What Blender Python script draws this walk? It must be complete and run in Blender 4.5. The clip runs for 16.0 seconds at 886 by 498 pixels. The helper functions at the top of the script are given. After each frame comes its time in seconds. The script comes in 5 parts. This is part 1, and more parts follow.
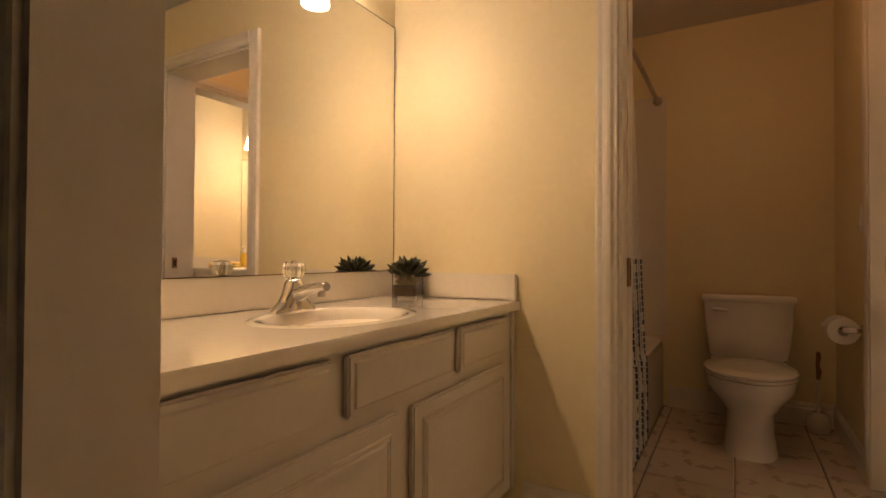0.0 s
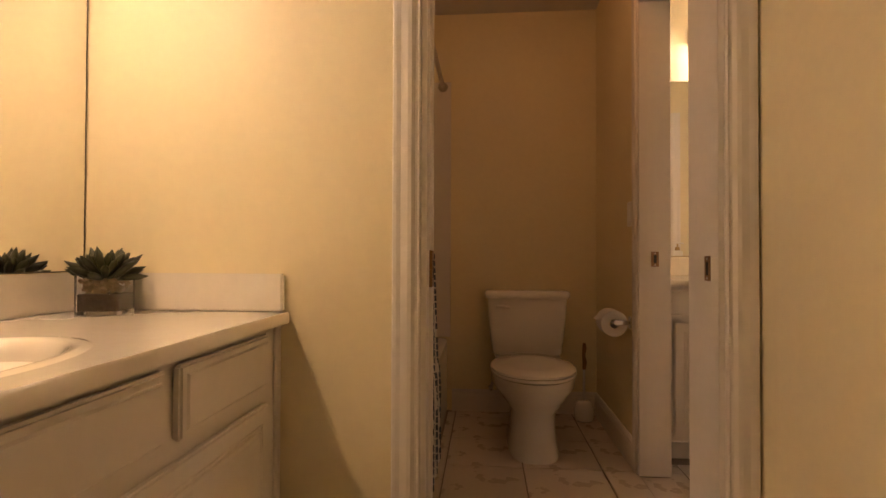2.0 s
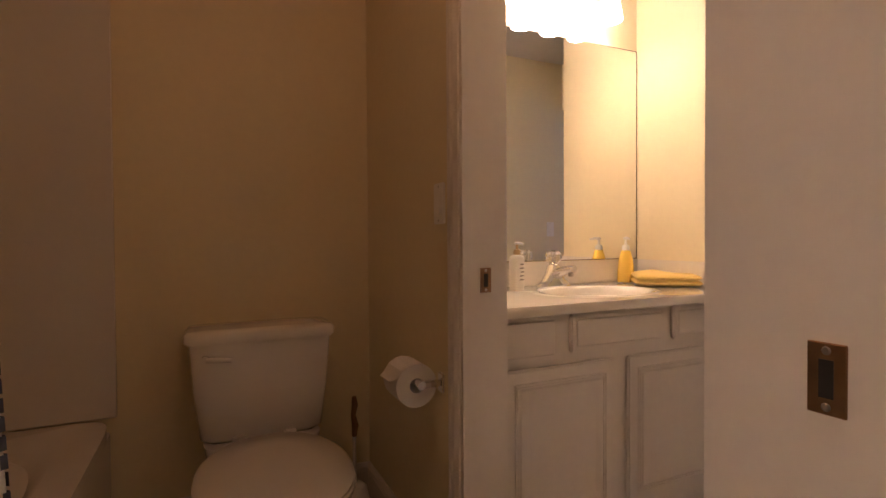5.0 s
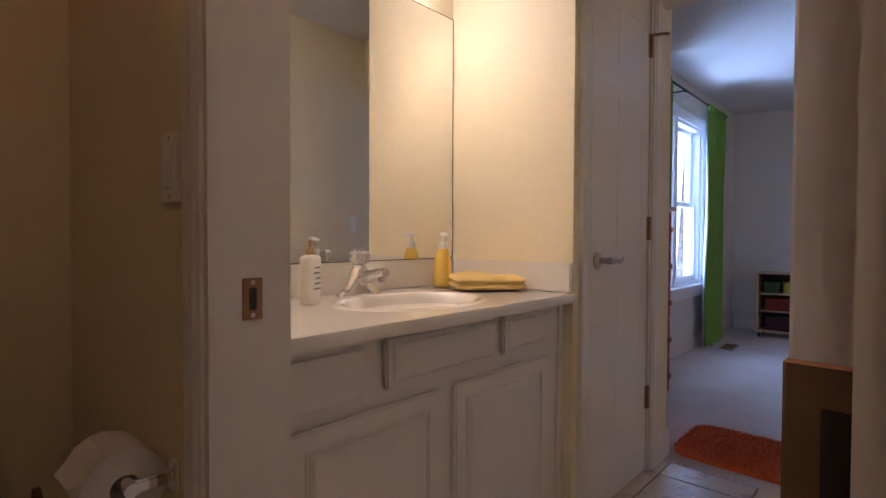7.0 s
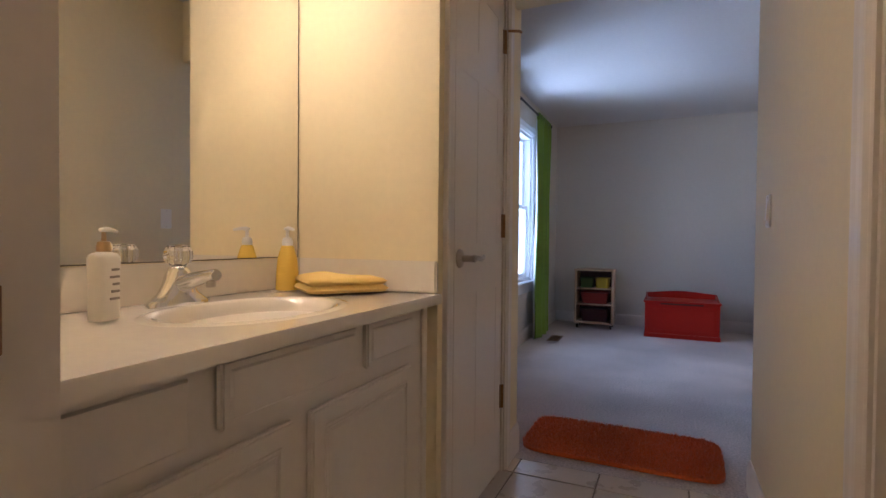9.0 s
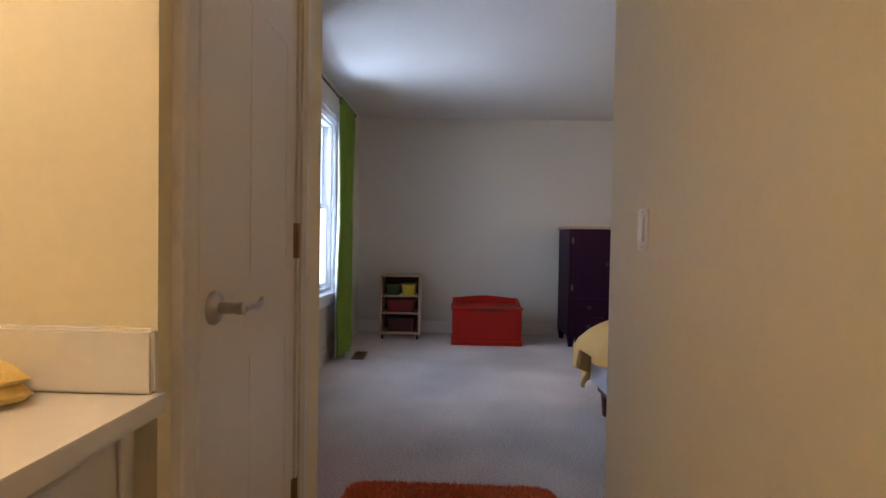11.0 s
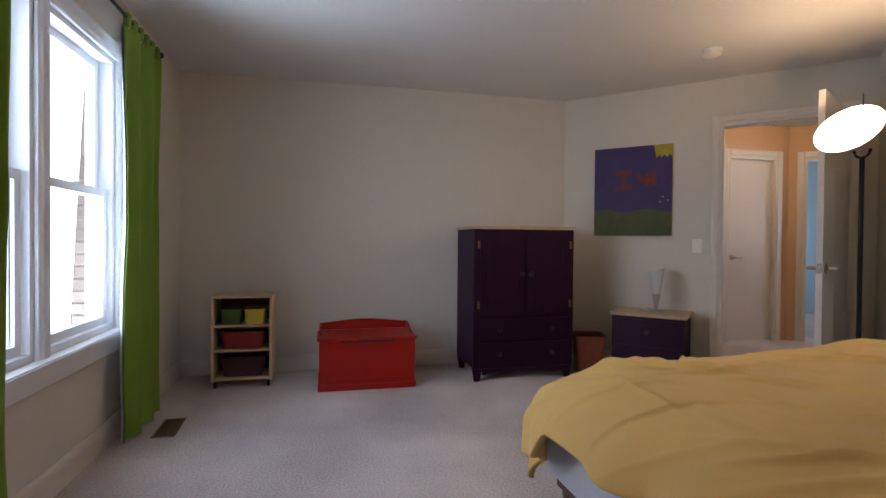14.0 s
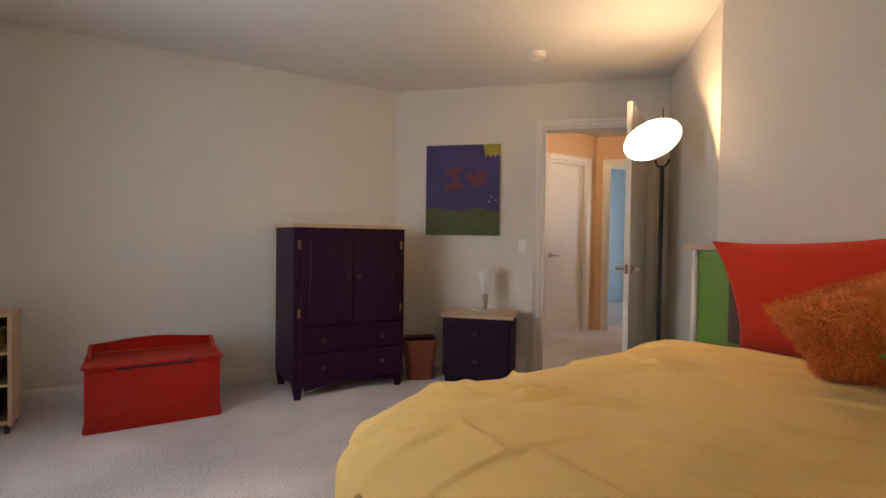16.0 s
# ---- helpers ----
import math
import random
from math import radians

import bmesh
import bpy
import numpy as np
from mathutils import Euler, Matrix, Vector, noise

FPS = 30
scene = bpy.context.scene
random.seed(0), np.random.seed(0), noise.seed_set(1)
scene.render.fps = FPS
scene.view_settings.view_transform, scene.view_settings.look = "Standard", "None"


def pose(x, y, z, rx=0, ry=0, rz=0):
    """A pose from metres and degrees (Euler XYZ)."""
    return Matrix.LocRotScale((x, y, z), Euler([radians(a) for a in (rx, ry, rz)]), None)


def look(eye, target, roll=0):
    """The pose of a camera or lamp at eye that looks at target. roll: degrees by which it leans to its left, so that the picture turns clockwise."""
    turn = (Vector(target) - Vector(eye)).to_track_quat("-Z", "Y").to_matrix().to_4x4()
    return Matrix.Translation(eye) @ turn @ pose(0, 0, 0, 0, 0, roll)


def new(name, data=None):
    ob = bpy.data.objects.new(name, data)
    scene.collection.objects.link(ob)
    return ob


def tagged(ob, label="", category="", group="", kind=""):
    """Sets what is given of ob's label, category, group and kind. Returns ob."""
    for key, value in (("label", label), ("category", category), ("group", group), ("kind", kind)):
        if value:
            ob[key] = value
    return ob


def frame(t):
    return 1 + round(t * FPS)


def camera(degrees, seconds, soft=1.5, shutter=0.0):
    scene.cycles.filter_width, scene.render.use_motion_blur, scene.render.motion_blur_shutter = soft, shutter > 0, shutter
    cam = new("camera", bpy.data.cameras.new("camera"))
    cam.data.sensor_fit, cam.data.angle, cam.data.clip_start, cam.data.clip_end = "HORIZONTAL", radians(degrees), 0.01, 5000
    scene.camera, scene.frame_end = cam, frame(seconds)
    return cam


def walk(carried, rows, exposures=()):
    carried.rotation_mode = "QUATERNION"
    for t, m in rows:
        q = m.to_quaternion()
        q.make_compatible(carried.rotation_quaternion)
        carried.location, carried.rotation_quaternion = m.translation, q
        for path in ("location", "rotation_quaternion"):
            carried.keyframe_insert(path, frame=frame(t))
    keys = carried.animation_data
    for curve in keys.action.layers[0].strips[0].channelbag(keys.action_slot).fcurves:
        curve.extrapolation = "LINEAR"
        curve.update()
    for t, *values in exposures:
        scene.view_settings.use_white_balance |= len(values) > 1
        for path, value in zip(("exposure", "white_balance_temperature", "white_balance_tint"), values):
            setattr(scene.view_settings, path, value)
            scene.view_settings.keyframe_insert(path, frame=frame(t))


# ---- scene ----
cam = camera(82.6, 16.0)
PATH = [
    (0, (0.593, 0.195, 0.951), (-0.409, 1.926, 0.981), 0.3),
    (0.5, (0.526, 0.294, 0.956), (-0.308, 2.112, 0.979), 0.3),
    (1, (0.473, 0.385, 0.958), (-0.125, 2.293, 0.976), 0.3),
    (1.5, (0.449, 0.479, 0.94), (0.081, 2.445, 0.976), 0.1),
    (2, (0.42, 0.666, 0.934), (0.253, 2.658, 0.963), 0.2),
    (2.5, (0.398, 0.887, 0.924), (0.434, 2.887, 0.957), 0.1),
    (3, (0.372, 1.134, 0.91), (0.604, 3.12, 0.954), -0.1),
    (3.2, (0.383, 1.217, 0.917), (0.663, 3.197, 0.954), -0.1),
    (5.5, (0.556, 1.863, 1.039), (1.549, 3.598, 0.994), -0.2),
    (6, (0.629, 1.96, 1.035), (1.768, 3.604, 0.993), -0.0),
    (6.5, (0.694, 2.058, 1.019), (1.997, 3.575, 0.974), 0.1),
    (7, (0.776, 2.156, 1.019), (2.245, 3.512, 0.975), 0.2),
    (7.5, (0.804, 2.218, 1.007), (2.411, 3.409, 0.968), 0.3),
    (8, (0.822, 2.253, 1.002), (2.524, 3.303, 0.963), 0.3),
    (8.5, (0.851, 2.296, 0.991), (2.617, 3.234, 0.956), 0.5),
    (9, (0.904, 2.336, 1.002), (2.73, 3.151, 0.965), 0.5),
    (9.5, (1.032, 2.412, 1.044), (2.923, 3.06, 1.005), 0.8),
    (10, (1.169, 2.478, 1.055), (3.132, 2.859, 1.018), 1.0),
    (12.5, (2.319, 2.549, 1.114), (4.316, 2.448, 1.077), 0.6),
    (13, (2.562, 2.558, 1.089), (4.554, 2.377, 1.062), 0.5),
    (13.5, (2.773, 2.577, 1.109), (4.745, 2.247, 1.07), 0.6),
    (14, (2.909, 2.518, 1.084), (4.856, 2.059, 1.057), 0.5),
    (14.5, (3.031, 2.434, 1.123), (4.938, 1.835, 1.078), 0.7),
    (15, (3.1, 2.36, 1.137), (4.957, 1.62, 1.083), 0.6),
    (15.5, (3.152, 2.322, 1.127), (4.94, 1.426, 1.08), 0.6),
    (16, (3.208, 2.318, 1.13), (4.911, 1.27, 1.086), 0.8),
]
# camera balance on the way: seconds, stops, kelvin, tint
EXPOSURES = [
    (0.0, 0.05, 7000, 29), (3.0, 0.33, 7000, 32), (5.5, 0.08, 5600, 35), (7.0, -0.2, 5000, 29), (8.5, -0.25, 5100, 27),
    (10.0, -0.2, 6200, 20), (12.5, -0.12, 6300, 26), (13.5, -0.18, 6500, 21), (15.0, 0.26, 7300, 23), (16.0, 0.30, 7600, 23),
]
walk(cam, [(t, look(eye, target, roll)) for t, eye, target, roll in PATH], EXPOSURES)

# ---- world and large lights ----
world = bpy.data.worlds.new("sky")
scene.world = world
world.use_nodes = True
wn = world.node_tree
sky = wn.nodes.new("ShaderNodeTexSky")
sky.sky_type, sky.sun_disc = "NISHITA", False
sky.sun_elevation, sky.sun_rotation = radians(48), radians(220)
wn.links.new(sky.outputs[0], wn.nodes["Background"].inputs[0])
wn.nodes["Background"].inputs[1].default_value = 0.15


def lamp(name, kind, m, power, colour, size=0.05, size_y=None, spot=None):
    data = bpy.data.lights.new(name, kind)
    data.energy, data.color = power, colour
    if kind == "AREA":
        data.shape, data.size, data.size_y = "RECTANGLE", size, size_y or size
    elif kind == "SUN":
        data.angle = size
    else:
        data.shadow_soft_size = size
        if spot:
            data.spot_size, data.spot_blend = spot
    ob = new(name, data)
    ob.matrix_world = m
    return ob


WARM = (1.0, 0.71, 0.40)
DAY = (0.60, 0.78, 1.0)
SUN_DIR = Vector((-0.5, -0.6, 0.9))
lamp("sun", "SUN", look(SUN_DIR * 10, (0, 0, 0)), 5.0, (1.0, 0.95, 0.88), radians(0.5))
# sky light in the bedroom's two window openings
for cx in (4.86, 5.65):
    lamp("window_light", "AREA", look((cx, 3.80, 1.33), (cx + 0.1, 0.0, 1.13)), 14, DAY, 0.70, 1.44)
# light thrown up by the sunlit ground, through the far sash
lamp("window_light", "AREA", look((5.75, 4.45, -0.1), (5.5, 2.75, 2.4)), 76, DAY, 1.3, 0.8)
# window of the room across the hall
lamp("window_light", "AREA", look((6.6, -5.2, 1.5), (6.75, -2.5, 1.2)), 85, DAY, 1.2, 1.2)
BATH_BULB, TORCH = 1.9, 11.5

# ---- materials ----
def mat(name, colour, rough=0.5, metal=0.0, vary=0.06, grain=40.0, bump=0.0, bump_scale=200.0, mottle=2.0, emit=0.0, glow=None, coat=0.0, sheen=0.0, piece=0.0):
    """A painted or plain surface: two scales of colour variation, fine relief, uneven gloss."""
    m = bpy.data.materials.new(name)
    m.use_nodes = True
    t = m.node_tree
    n, link = t.nodes, t.links
    p = n["Principled BSDF"]
    p.inputs["Metallic"].default_value = metal
    p.inputs["Coat Weight"].default_value = coat
    p.inputs["Sheen Weight"].default_value = sheen
    co = n.new("ShaderNodeTexCoord")
    big, fine = n.new("ShaderNodeTexNoise"), n.new("ShaderNodeTexNoise")
    big.inputs["Scale"].default_value, fine.inputs["Scale"].default_value = mottle, grain
    big.inputs["Detail"].default_value, fine.inputs["Detail"].default_value = 4, 3
    link.new(co.outputs["Object"], big.inputs["Vector"])
    link.new(co.outputs["Object"], fine.inputs["Vector"])
    add = n.new("ShaderNodeMath")
    add.operation = "ADD"
    link.new(big.outputs[0], add.inputs[0])
    link.new(fine.outputs[0], add.inputs[1])
    last = add
    if piece:
        info, mul, more = n.new("ShaderNodeObjectInfo"), n.new("ShaderNodeMath"), n.new("ShaderNodeMath")
        mul.operation, mul.inputs[1].default_value = "MULTIPLY", piece
        link.new(info.outputs["Random"], mul.inputs[0])
        link.new(add.outputs[0], more.inputs[0])
        link.new(mul.outputs[0], more.inputs[1])
        last = more
    ramp = n.new("ShaderNodeMapRange")
    ramp.inputs[1].default_value, ramp.inputs[2].default_value = 0.6, 1.4 + piece
    ramp.inputs[3].default_value, ramp.inputs[4].default_value = 1 - vary, 1 + vary
    link.new(last.outputs[0], ramp.inputs[0])
    scale = n.new("ShaderNodeVectorMath")
    scale.operation = "SCALE"
    scale.inputs[0].default_value = colour
    link.new(ramp.outputs[0], scale.inputs["Scale"])
    link.new(scale.outputs[0], p.inputs["Base Color"])
    gloss = n.new("ShaderNodeMapRange")
    gloss.inputs[3].default_value, gloss.inputs[4].default_value = max(0.02, rough * 0.85), min(1, rough * 1.15)
    link.new(big.outputs[0], gloss.inputs[0])
    link.new(gloss.outputs[0], p.inputs["Roughness"])
    if bump:
        bn, b = n.new("ShaderNodeTexNoise"), n.new("ShaderNodeBump")
        bn.inputs["Scale"].default_value, bn.inputs["Detail"].default_value = bump_scale, 3
        b.inputs["Strength"].default_value, b.inputs["Distance"].default_value = bump, 0.004
        link.new(co.outputs["Object"], bn.inputs["Vector"])
        link.new(bn.outputs[0], b.inputs["Height"])
        link.new(b.outputs[0], p.inputs["Normal"])
    if emit:
        p.inputs["Emission Color"].default_value = (*(glow or colour), 1)
        p.inputs["Emission Strength"].default_value = emit
    return m


def matte(m, level):
    """Dull the gloss of a worn or oily paint."""
    m.node_tree.nodes["Principled BSDF"].inputs["Specular IOR Level"].default_value = level
    return m


def wood(name, light, dark, scale=6.0, rough=0.45, stretch=(1, 14, 14)):
    m = mat(name, light, rough)
    n, link = m.node_tree.nodes, m.node_tree.links
    co, mp, nz, mix = n.new("ShaderNodeTexCoord"), n.new("ShaderNodeMapping"), n.new("ShaderNodeTexNoise"), n.new("ShaderNodeMix")
    mp.inputs["Scale"].default_value = stretch
    nz.inputs["Scale"].default_value, nz.inputs["Detail"].default_value, nz.inputs["Distortion"].default_value = scale, 5, 0.6
    mix.data_type = "RGBA"
    mix.inputs["A"].default_value, mix.inputs["B"].default_value = (*light, 1), (*dark, 1)
    link.new(co.outputs["Object"], mp.inputs[0])
    link.new(mp.outputs[0], nz.inputs["Vector"])
    link.new(nz.outputs[0], mix.inputs["Factor"])
    link.new(mix.outputs["Result"], n["Principled BSDF"].inputs["Base Color"])
    return m


def glass(name, colour=(1, 1, 1), rough=0.0, ior=1.45):
    m = mat(name, colour, 0.02, vary=0.0)
    p = m.node_tree.nodes["Principled BSDF"]
    p.inputs["Transmission Weight"].default_value, p.inputs["IOR"].default_value = 1.0, ior
    return m


def weave(name, colour, vary=0.1, bump=0.4, scale=900.0, sheen=0.08):
    m = mat(name, colour, 0.85, vary=vary, grain=300, bump=bump, bump_scale=scale, mottle=5, sheen=sheen)
    return m


M = {
    "bath_wall": mat("cream_wall_paint", (0.80, 0.70, 0.46), 0.55, vary=0.03, bump=0.12, bump_scale=350),
    "bed_wall": mat("off_white_wall_paint", (0.66, 0.62, 0.54), 0.75, vary=0.03, bump=0.12, bump_scale=350),
    "hall_wall": mat("peach_wall_paint", (0.66, 0.43, 0.25), 0.75, vary=0.03, bump=0.12, bump_scale=350),
    "blue_wall": mat("pale_blue_wall_paint", (0.42, 0.60, 0.70), 0.75, vary=0.03),
    "ceiling": mat("ceiling_paint", (0.72, 0.70, 0.66), 0.9, vary=0.03, bump=0.3, bump_scale=160),
    "trim": mat("white_trim_paint", (0.76, 0.71, 0.64), 0.32, vary=0.03, bump=0.05, bump_scale=90),
    "cabinet": mat("white_cabinet_paint", (0.74, 0.69, 0.61), 0.35, vary=0.03, bump=0.08, bump_scale=60),
    "marble": mat("cultured_marble", (0.80, 0.75, 0.66), 0.10, vary=0.03, mottle=5, coat=0.5),
    "tile": mat("beige_floor_tile", (0.55, 0.47, 0.39), 0.28, vary=0.07, mottle=7, grain=60, bump=0.06, bump_scale=50, piece=0.5),
    "grout": mat("grey_grout", (0.26, 0.22, 0.18), 0.9, vary=0.15, grain=120),
    "porcelain": mat("white_porcelain", (0.80, 0.77, 0.72), 0.08, vary=0.01, coat=0.6),
    "tub": mat("white_tub_enamel", (0.76, 0.72, 0.66), 0.15, vary=0.02),
    "chrome": mat("polished_chrome", (0.82, 0.81, 0.80), 0.07, 1.0, vary=0.02),
    "nickel": mat("satin_nickel", (0.55, 0.50, 0.44), 0.28, 1.0, vary=0.06),
    "brass": mat("aged_brass", (0.32, 0.19, 0.10), 0.42, 1.0, vary=0.15),
    # near-black paint for shade inside holes and gaps; also the casters' own colour
    "dark": mat("recess_shade_and_caster_dark", (0.03, 0.025, 0.02), 0.6),
    "plate": mat("almond_switch_plastic", (0.86, 0.83, 0.76), 0.3, vary=0.01),
    "plate_side": mat("yellowed_plastic", (0.70, 0.52, 0.20), 0.4, vary=0.03),
    "paper": mat("tissue_paper", (0.82, 0.79, 0.74), 0.95, vary=0.02, bump=0.4, bump_scale=260),
    "mirror": mat("silvered_mirror", (0.90, 0.90, 0.88), 0.004, 1.0, vary=0.0),
    "mirror_edge": mat("dark_mirror_edge", (0.10, 0.08, 0.05), 0.4),
    "clear": glass("clear_glass"),
    "acrylic": glass("clear_acrylic", ior=1.49),
    "pane": glass("window_glass", ior=1.02),
    "shade_glass": mat("lit_opal_glass", (0.9, 0.85, 0.75), 0.3, emit=14.0, glow=(1.0, 0.82, 0.58)),
    "dim_glass": mat("dim_opal_glass", (0.9, 0.8, 0.6), 0.3, emit=3.0, glow=(1.0, 0.66, 0.34)),
    "bulb": mat("lit_bulb", (1, 0.9, 0.75), 0.3, emit=30.0, glow=(1.0, 0.82, 0.58)),
    "dish": mat("lit_dish_lining", (0.9, 0.86, 0.78), 0.4, emit=7.0, glow=(1.0, 0.86, 0.62)),
    "opal": mat("frosted_white_glass", (0.78, 0.77, 0.75), 0.35, vary=0.02),
    "leaf": mat("succulent_leaf", (0.035, 0.038, 0.014), 0.45, vary=0.4, grain=30),
    "soil": mat("dark_soil", (0.05, 0.025, 0.012), 0.95, vary=0.5, grain=90, bump=0.8, bump_scale=90),
    "pebble": mat("tan_pebble", (0.33, 0.22, 0.12), 0.7, vary=0.3, grain=50),
    "curtain_tile": mat("white_shower_fabric", (0.62, 0.60, 0.56), 0.8, vary=0.05),
    "blue_patch": mat("blue_grey_mosaic_print", (0.07, 0.09, 0.14), 0.8, vary=0.6, mottle=22, grain=40),
    "towel": weave("yellow_terry", (0.84, 0.60, 0.17), 0.12, 0.9, 420),
    "soap": mat("yellow_soap_bottle", (0.86, 0.58, 0.08), 0.25, vary=0.03),
    "lotion": mat("white_bottle_plastic", (0.80, 0.77, 0.70), 0.3, vary=0.02),
    "lotion_cap": mat("tan_pump_plastic", (0.50, 0.33, 0.14), 0.35, vary=0.03),
    "print": mat("grey_label_print", (0.25, 0.22, 0.20), 0.6),
    "carpet": mat("pale_loop_carpet", (0.52, 0.455, 0.43), 0.98, vary=0.5, grain=95, bump=1.0, bump_scale=75, mottle=1.3, sheen=0.3),
    "rug": mat("orange_shag", (0.78, 0.16, 0.03), 0.95, vary=0.3, grain=120, bump=0.8, bump_scale=150, sheen=0.4),
    "curtain": weave("green_curtain_cloth", (0.16, 0.28, 0.025), 0.1, 0.3, 700),
    "lining": weave("white_curtain_lining", (0.7, 0.72, 0.72), 0.05, 0.2, 700),
    "iron": mat("black_iron", (0.02, 0.018, 0.018), 0.45, 0.6, vary=0.2),
    "red": matte(mat("red_furniture_paint", (0.36, 0.012, 0.005), 0.38, vary=0.08, bump=0.08, bump_scale=60), 0.3),
    "purple": matte(mat("dark_purple_furniture_paint", (0.021, 0.003, 0.020), 0.5, vary=0.12, bump=0.08, bump_scale=60), 0.18),
    "green": mat("green_furniture_paint", (0.12, 0.27, 0.02), 0.4, vary=0.06, bump=0.08, bump_scale=60),
    "maple": wood("pale_maple", (0.62, 0.45, 0.29), (0.48, 0.33, 0.20)),
    "knob": wood("wooden_knob", (0.40, 0.20, 0.09), (0.30, 0.14, 0.06)),
    "black_knob": mat("dark_purple_knob", (0.02, 0.010, 0.02), 0.35),
    "bin_green": mat("dark_green_bin_plastic", (0.05, 0.09, 0.02), 0.4, vary=0.04),
    "bin_yellow": mat("yellow_bin_plastic", (0.60, 0.46, 0.04), 0.4, vary=0.04),
    "bin_red": mat("red_bin_plastic", (0.22, 0.018, 0.014), 0.4, vary=0.04),
    "bin_purple": mat("dark_purple_bin_plastic", (0.05, 0.012, 0.02), 0.4, vary=0.04),
    "basket": mat("red_brown_basket", (0.17, 0.035, 0.015), 0.5, vary=0.2, bump=0.4, bump_scale=120),
    "duvet": weave("yellow_cotton", (0.84, 0.54, 0.17), 0.06, 0.25, 1100),
    "pillow_red": weave("red_orange_cotton", (0.66, 0.028, 0.003), 0.08, 0.25, 1100),
    "fuzzy": mat("orange_plush", (0.74, 0.19, 0.03), 0.95, vary=0.3, grain=140, bump=1.0, bump_scale=130, sheen=0.1),
    "pillow_green": weave("green_cotton", (0.14, 0.30, 0.02), 0.08, 0.25, 1100),
    "boxspring": weave("pale_blue_ticking", (0.58, 0.60, 0.68), 0.08, 0.3, 500),
    "brown_wood": wood("dark_bed_wood", (0.10, 0.04, 0.02), (0.05, 0.02, 0.01)),
    "art_blue": mat("violet_blue_paint", (0.036, 0.020, 0.115), 0.6, vary=0.25, grain=14, mottle=4, bump=0.3, bump_scale=40),
    "art_green": mat("dark_green_paint", (0.055, 0.075, 0.015), 0.6, vary=0.3, grain=20, mottle=5, bump=0.3, bump_scale=40),
    "art_red": mat("red_brown_paint", (0.15, 0.022, 0.02), 0.6, vary=0.3, grain=20),
    "art_yellow": mat("yellow_paint", (0.36, 0.30, 0.02), 0.6, vary=0.3, grain=20),
    "canvas": mat("raw_canvas_edge", (0.35, 0.30, 0.22), 0.8),
    "vinyl": mat("white_window_vinyl", (0.80, 0.82, 0.84), 0.3, vary=0.02),
    "brick": mat("tan_brick", (0.42, 0.34, 0.29), 0.9, vary=0.25, grain=60, bump=0.5, bump_scale=80, piece=0.6),
    "mortar": mat("pale_mortar", (0.5, 0.48, 0.44), 0.95, vary=0.1),
    "lawn": mat("dry_bright_lawn", (0.30, 0.34, 0.16), 0.95, vary=0.4, grain=8, mottle=0.6),
    # emission makes the outdoor backdrop bright; it is no lamp
    "backdrop": mat("glowing_backdrop", (0.9, 0.92, 0.9), 0.9, vary=0.12, mottle=0.25, grain=1.2, emit=2.2, glow=(0.92, 0.97, 1.0)),
}


# ---- building helpers ----
def bx(x0, x1, y0, y1, z0, z1, bevel=0.0, seg=1, bm=None):
    """A box between two corners, with eased edges."""
    b = bmesh.new()
    bmesh.ops.create_cube(b, size=1, matrix=Matrix.Translation(((x0 + x1) / 2, (y0 + y1) / 2, (z0 + z1) / 2)) @ Matrix.Diagonal((x1 - x0, y1 - y0, z1 - z0, 1)))
    if bevel:
        bmesh.ops.bevel(b, geom=b.edges[:], offset=min(bevel, 0.45 * min(x1 - x0, y1 - y0, z1 - z0)), segments=seg, affect="EDGES")
    return joined(bm, b)


def joined(bm, b):
    if bm is None:
        return b
    me = bpy.data.meshes.new("scratch")
    b.to_mesh(me)
    b.free()
    bm.from_mesh(me)
    bpy.data.meshes.remove(me)
    return bm


def rings(rows, closed=True, caps=True, bm=None):
    """A skin over rings of points, all of one length."""
    b = bm or bmesh.new()
    vs = [[b.verts.new(p) for p in r] for r in rows]
    for r0, r1 in zip(vs, vs[1:]):
        n = len(r0)
        for i in range(n if closed else n - 1):
            b.faces.new((r0[i], r0[(i + 1) % n], r1[(i + 1) % n], r1[i]))
    if caps:
        b.faces.new(list(reversed(vs[0])))
        b.faces.new(vs[-1])
    bmesh.ops.recalc_face_normals(b, faces=b.faces[:])
    return b


def oval(cx, cy, z, rx, ry, n=32, power=2.0):
    out = []
    for i in range(n):
        a = 2 * math.pi * i / n
        c, s = math.cos(a), math.sin(a)
        out.append((cx + rx * math.copysign(abs(c) ** (2 / power), c), cy + ry * math.copysign(abs(s) ** (2 / power), s), z))
    return out


def loft(rows, n=32, caps=True, bm=None):
    """A skin over ovals: rows of cx, cy, z, rx, ry, power."""
    return rings([oval(*r[:5], n, r[5] if len(r) > 5 else 2.0) for r in rows], caps=caps, bm=bm)


def lathe(profile, n=24, caps=True, bm=None):
    return loft([(0, 0, z, max(r, 0.0005), max(r, 0.0005)) for r, z in profile], n, caps, bm)


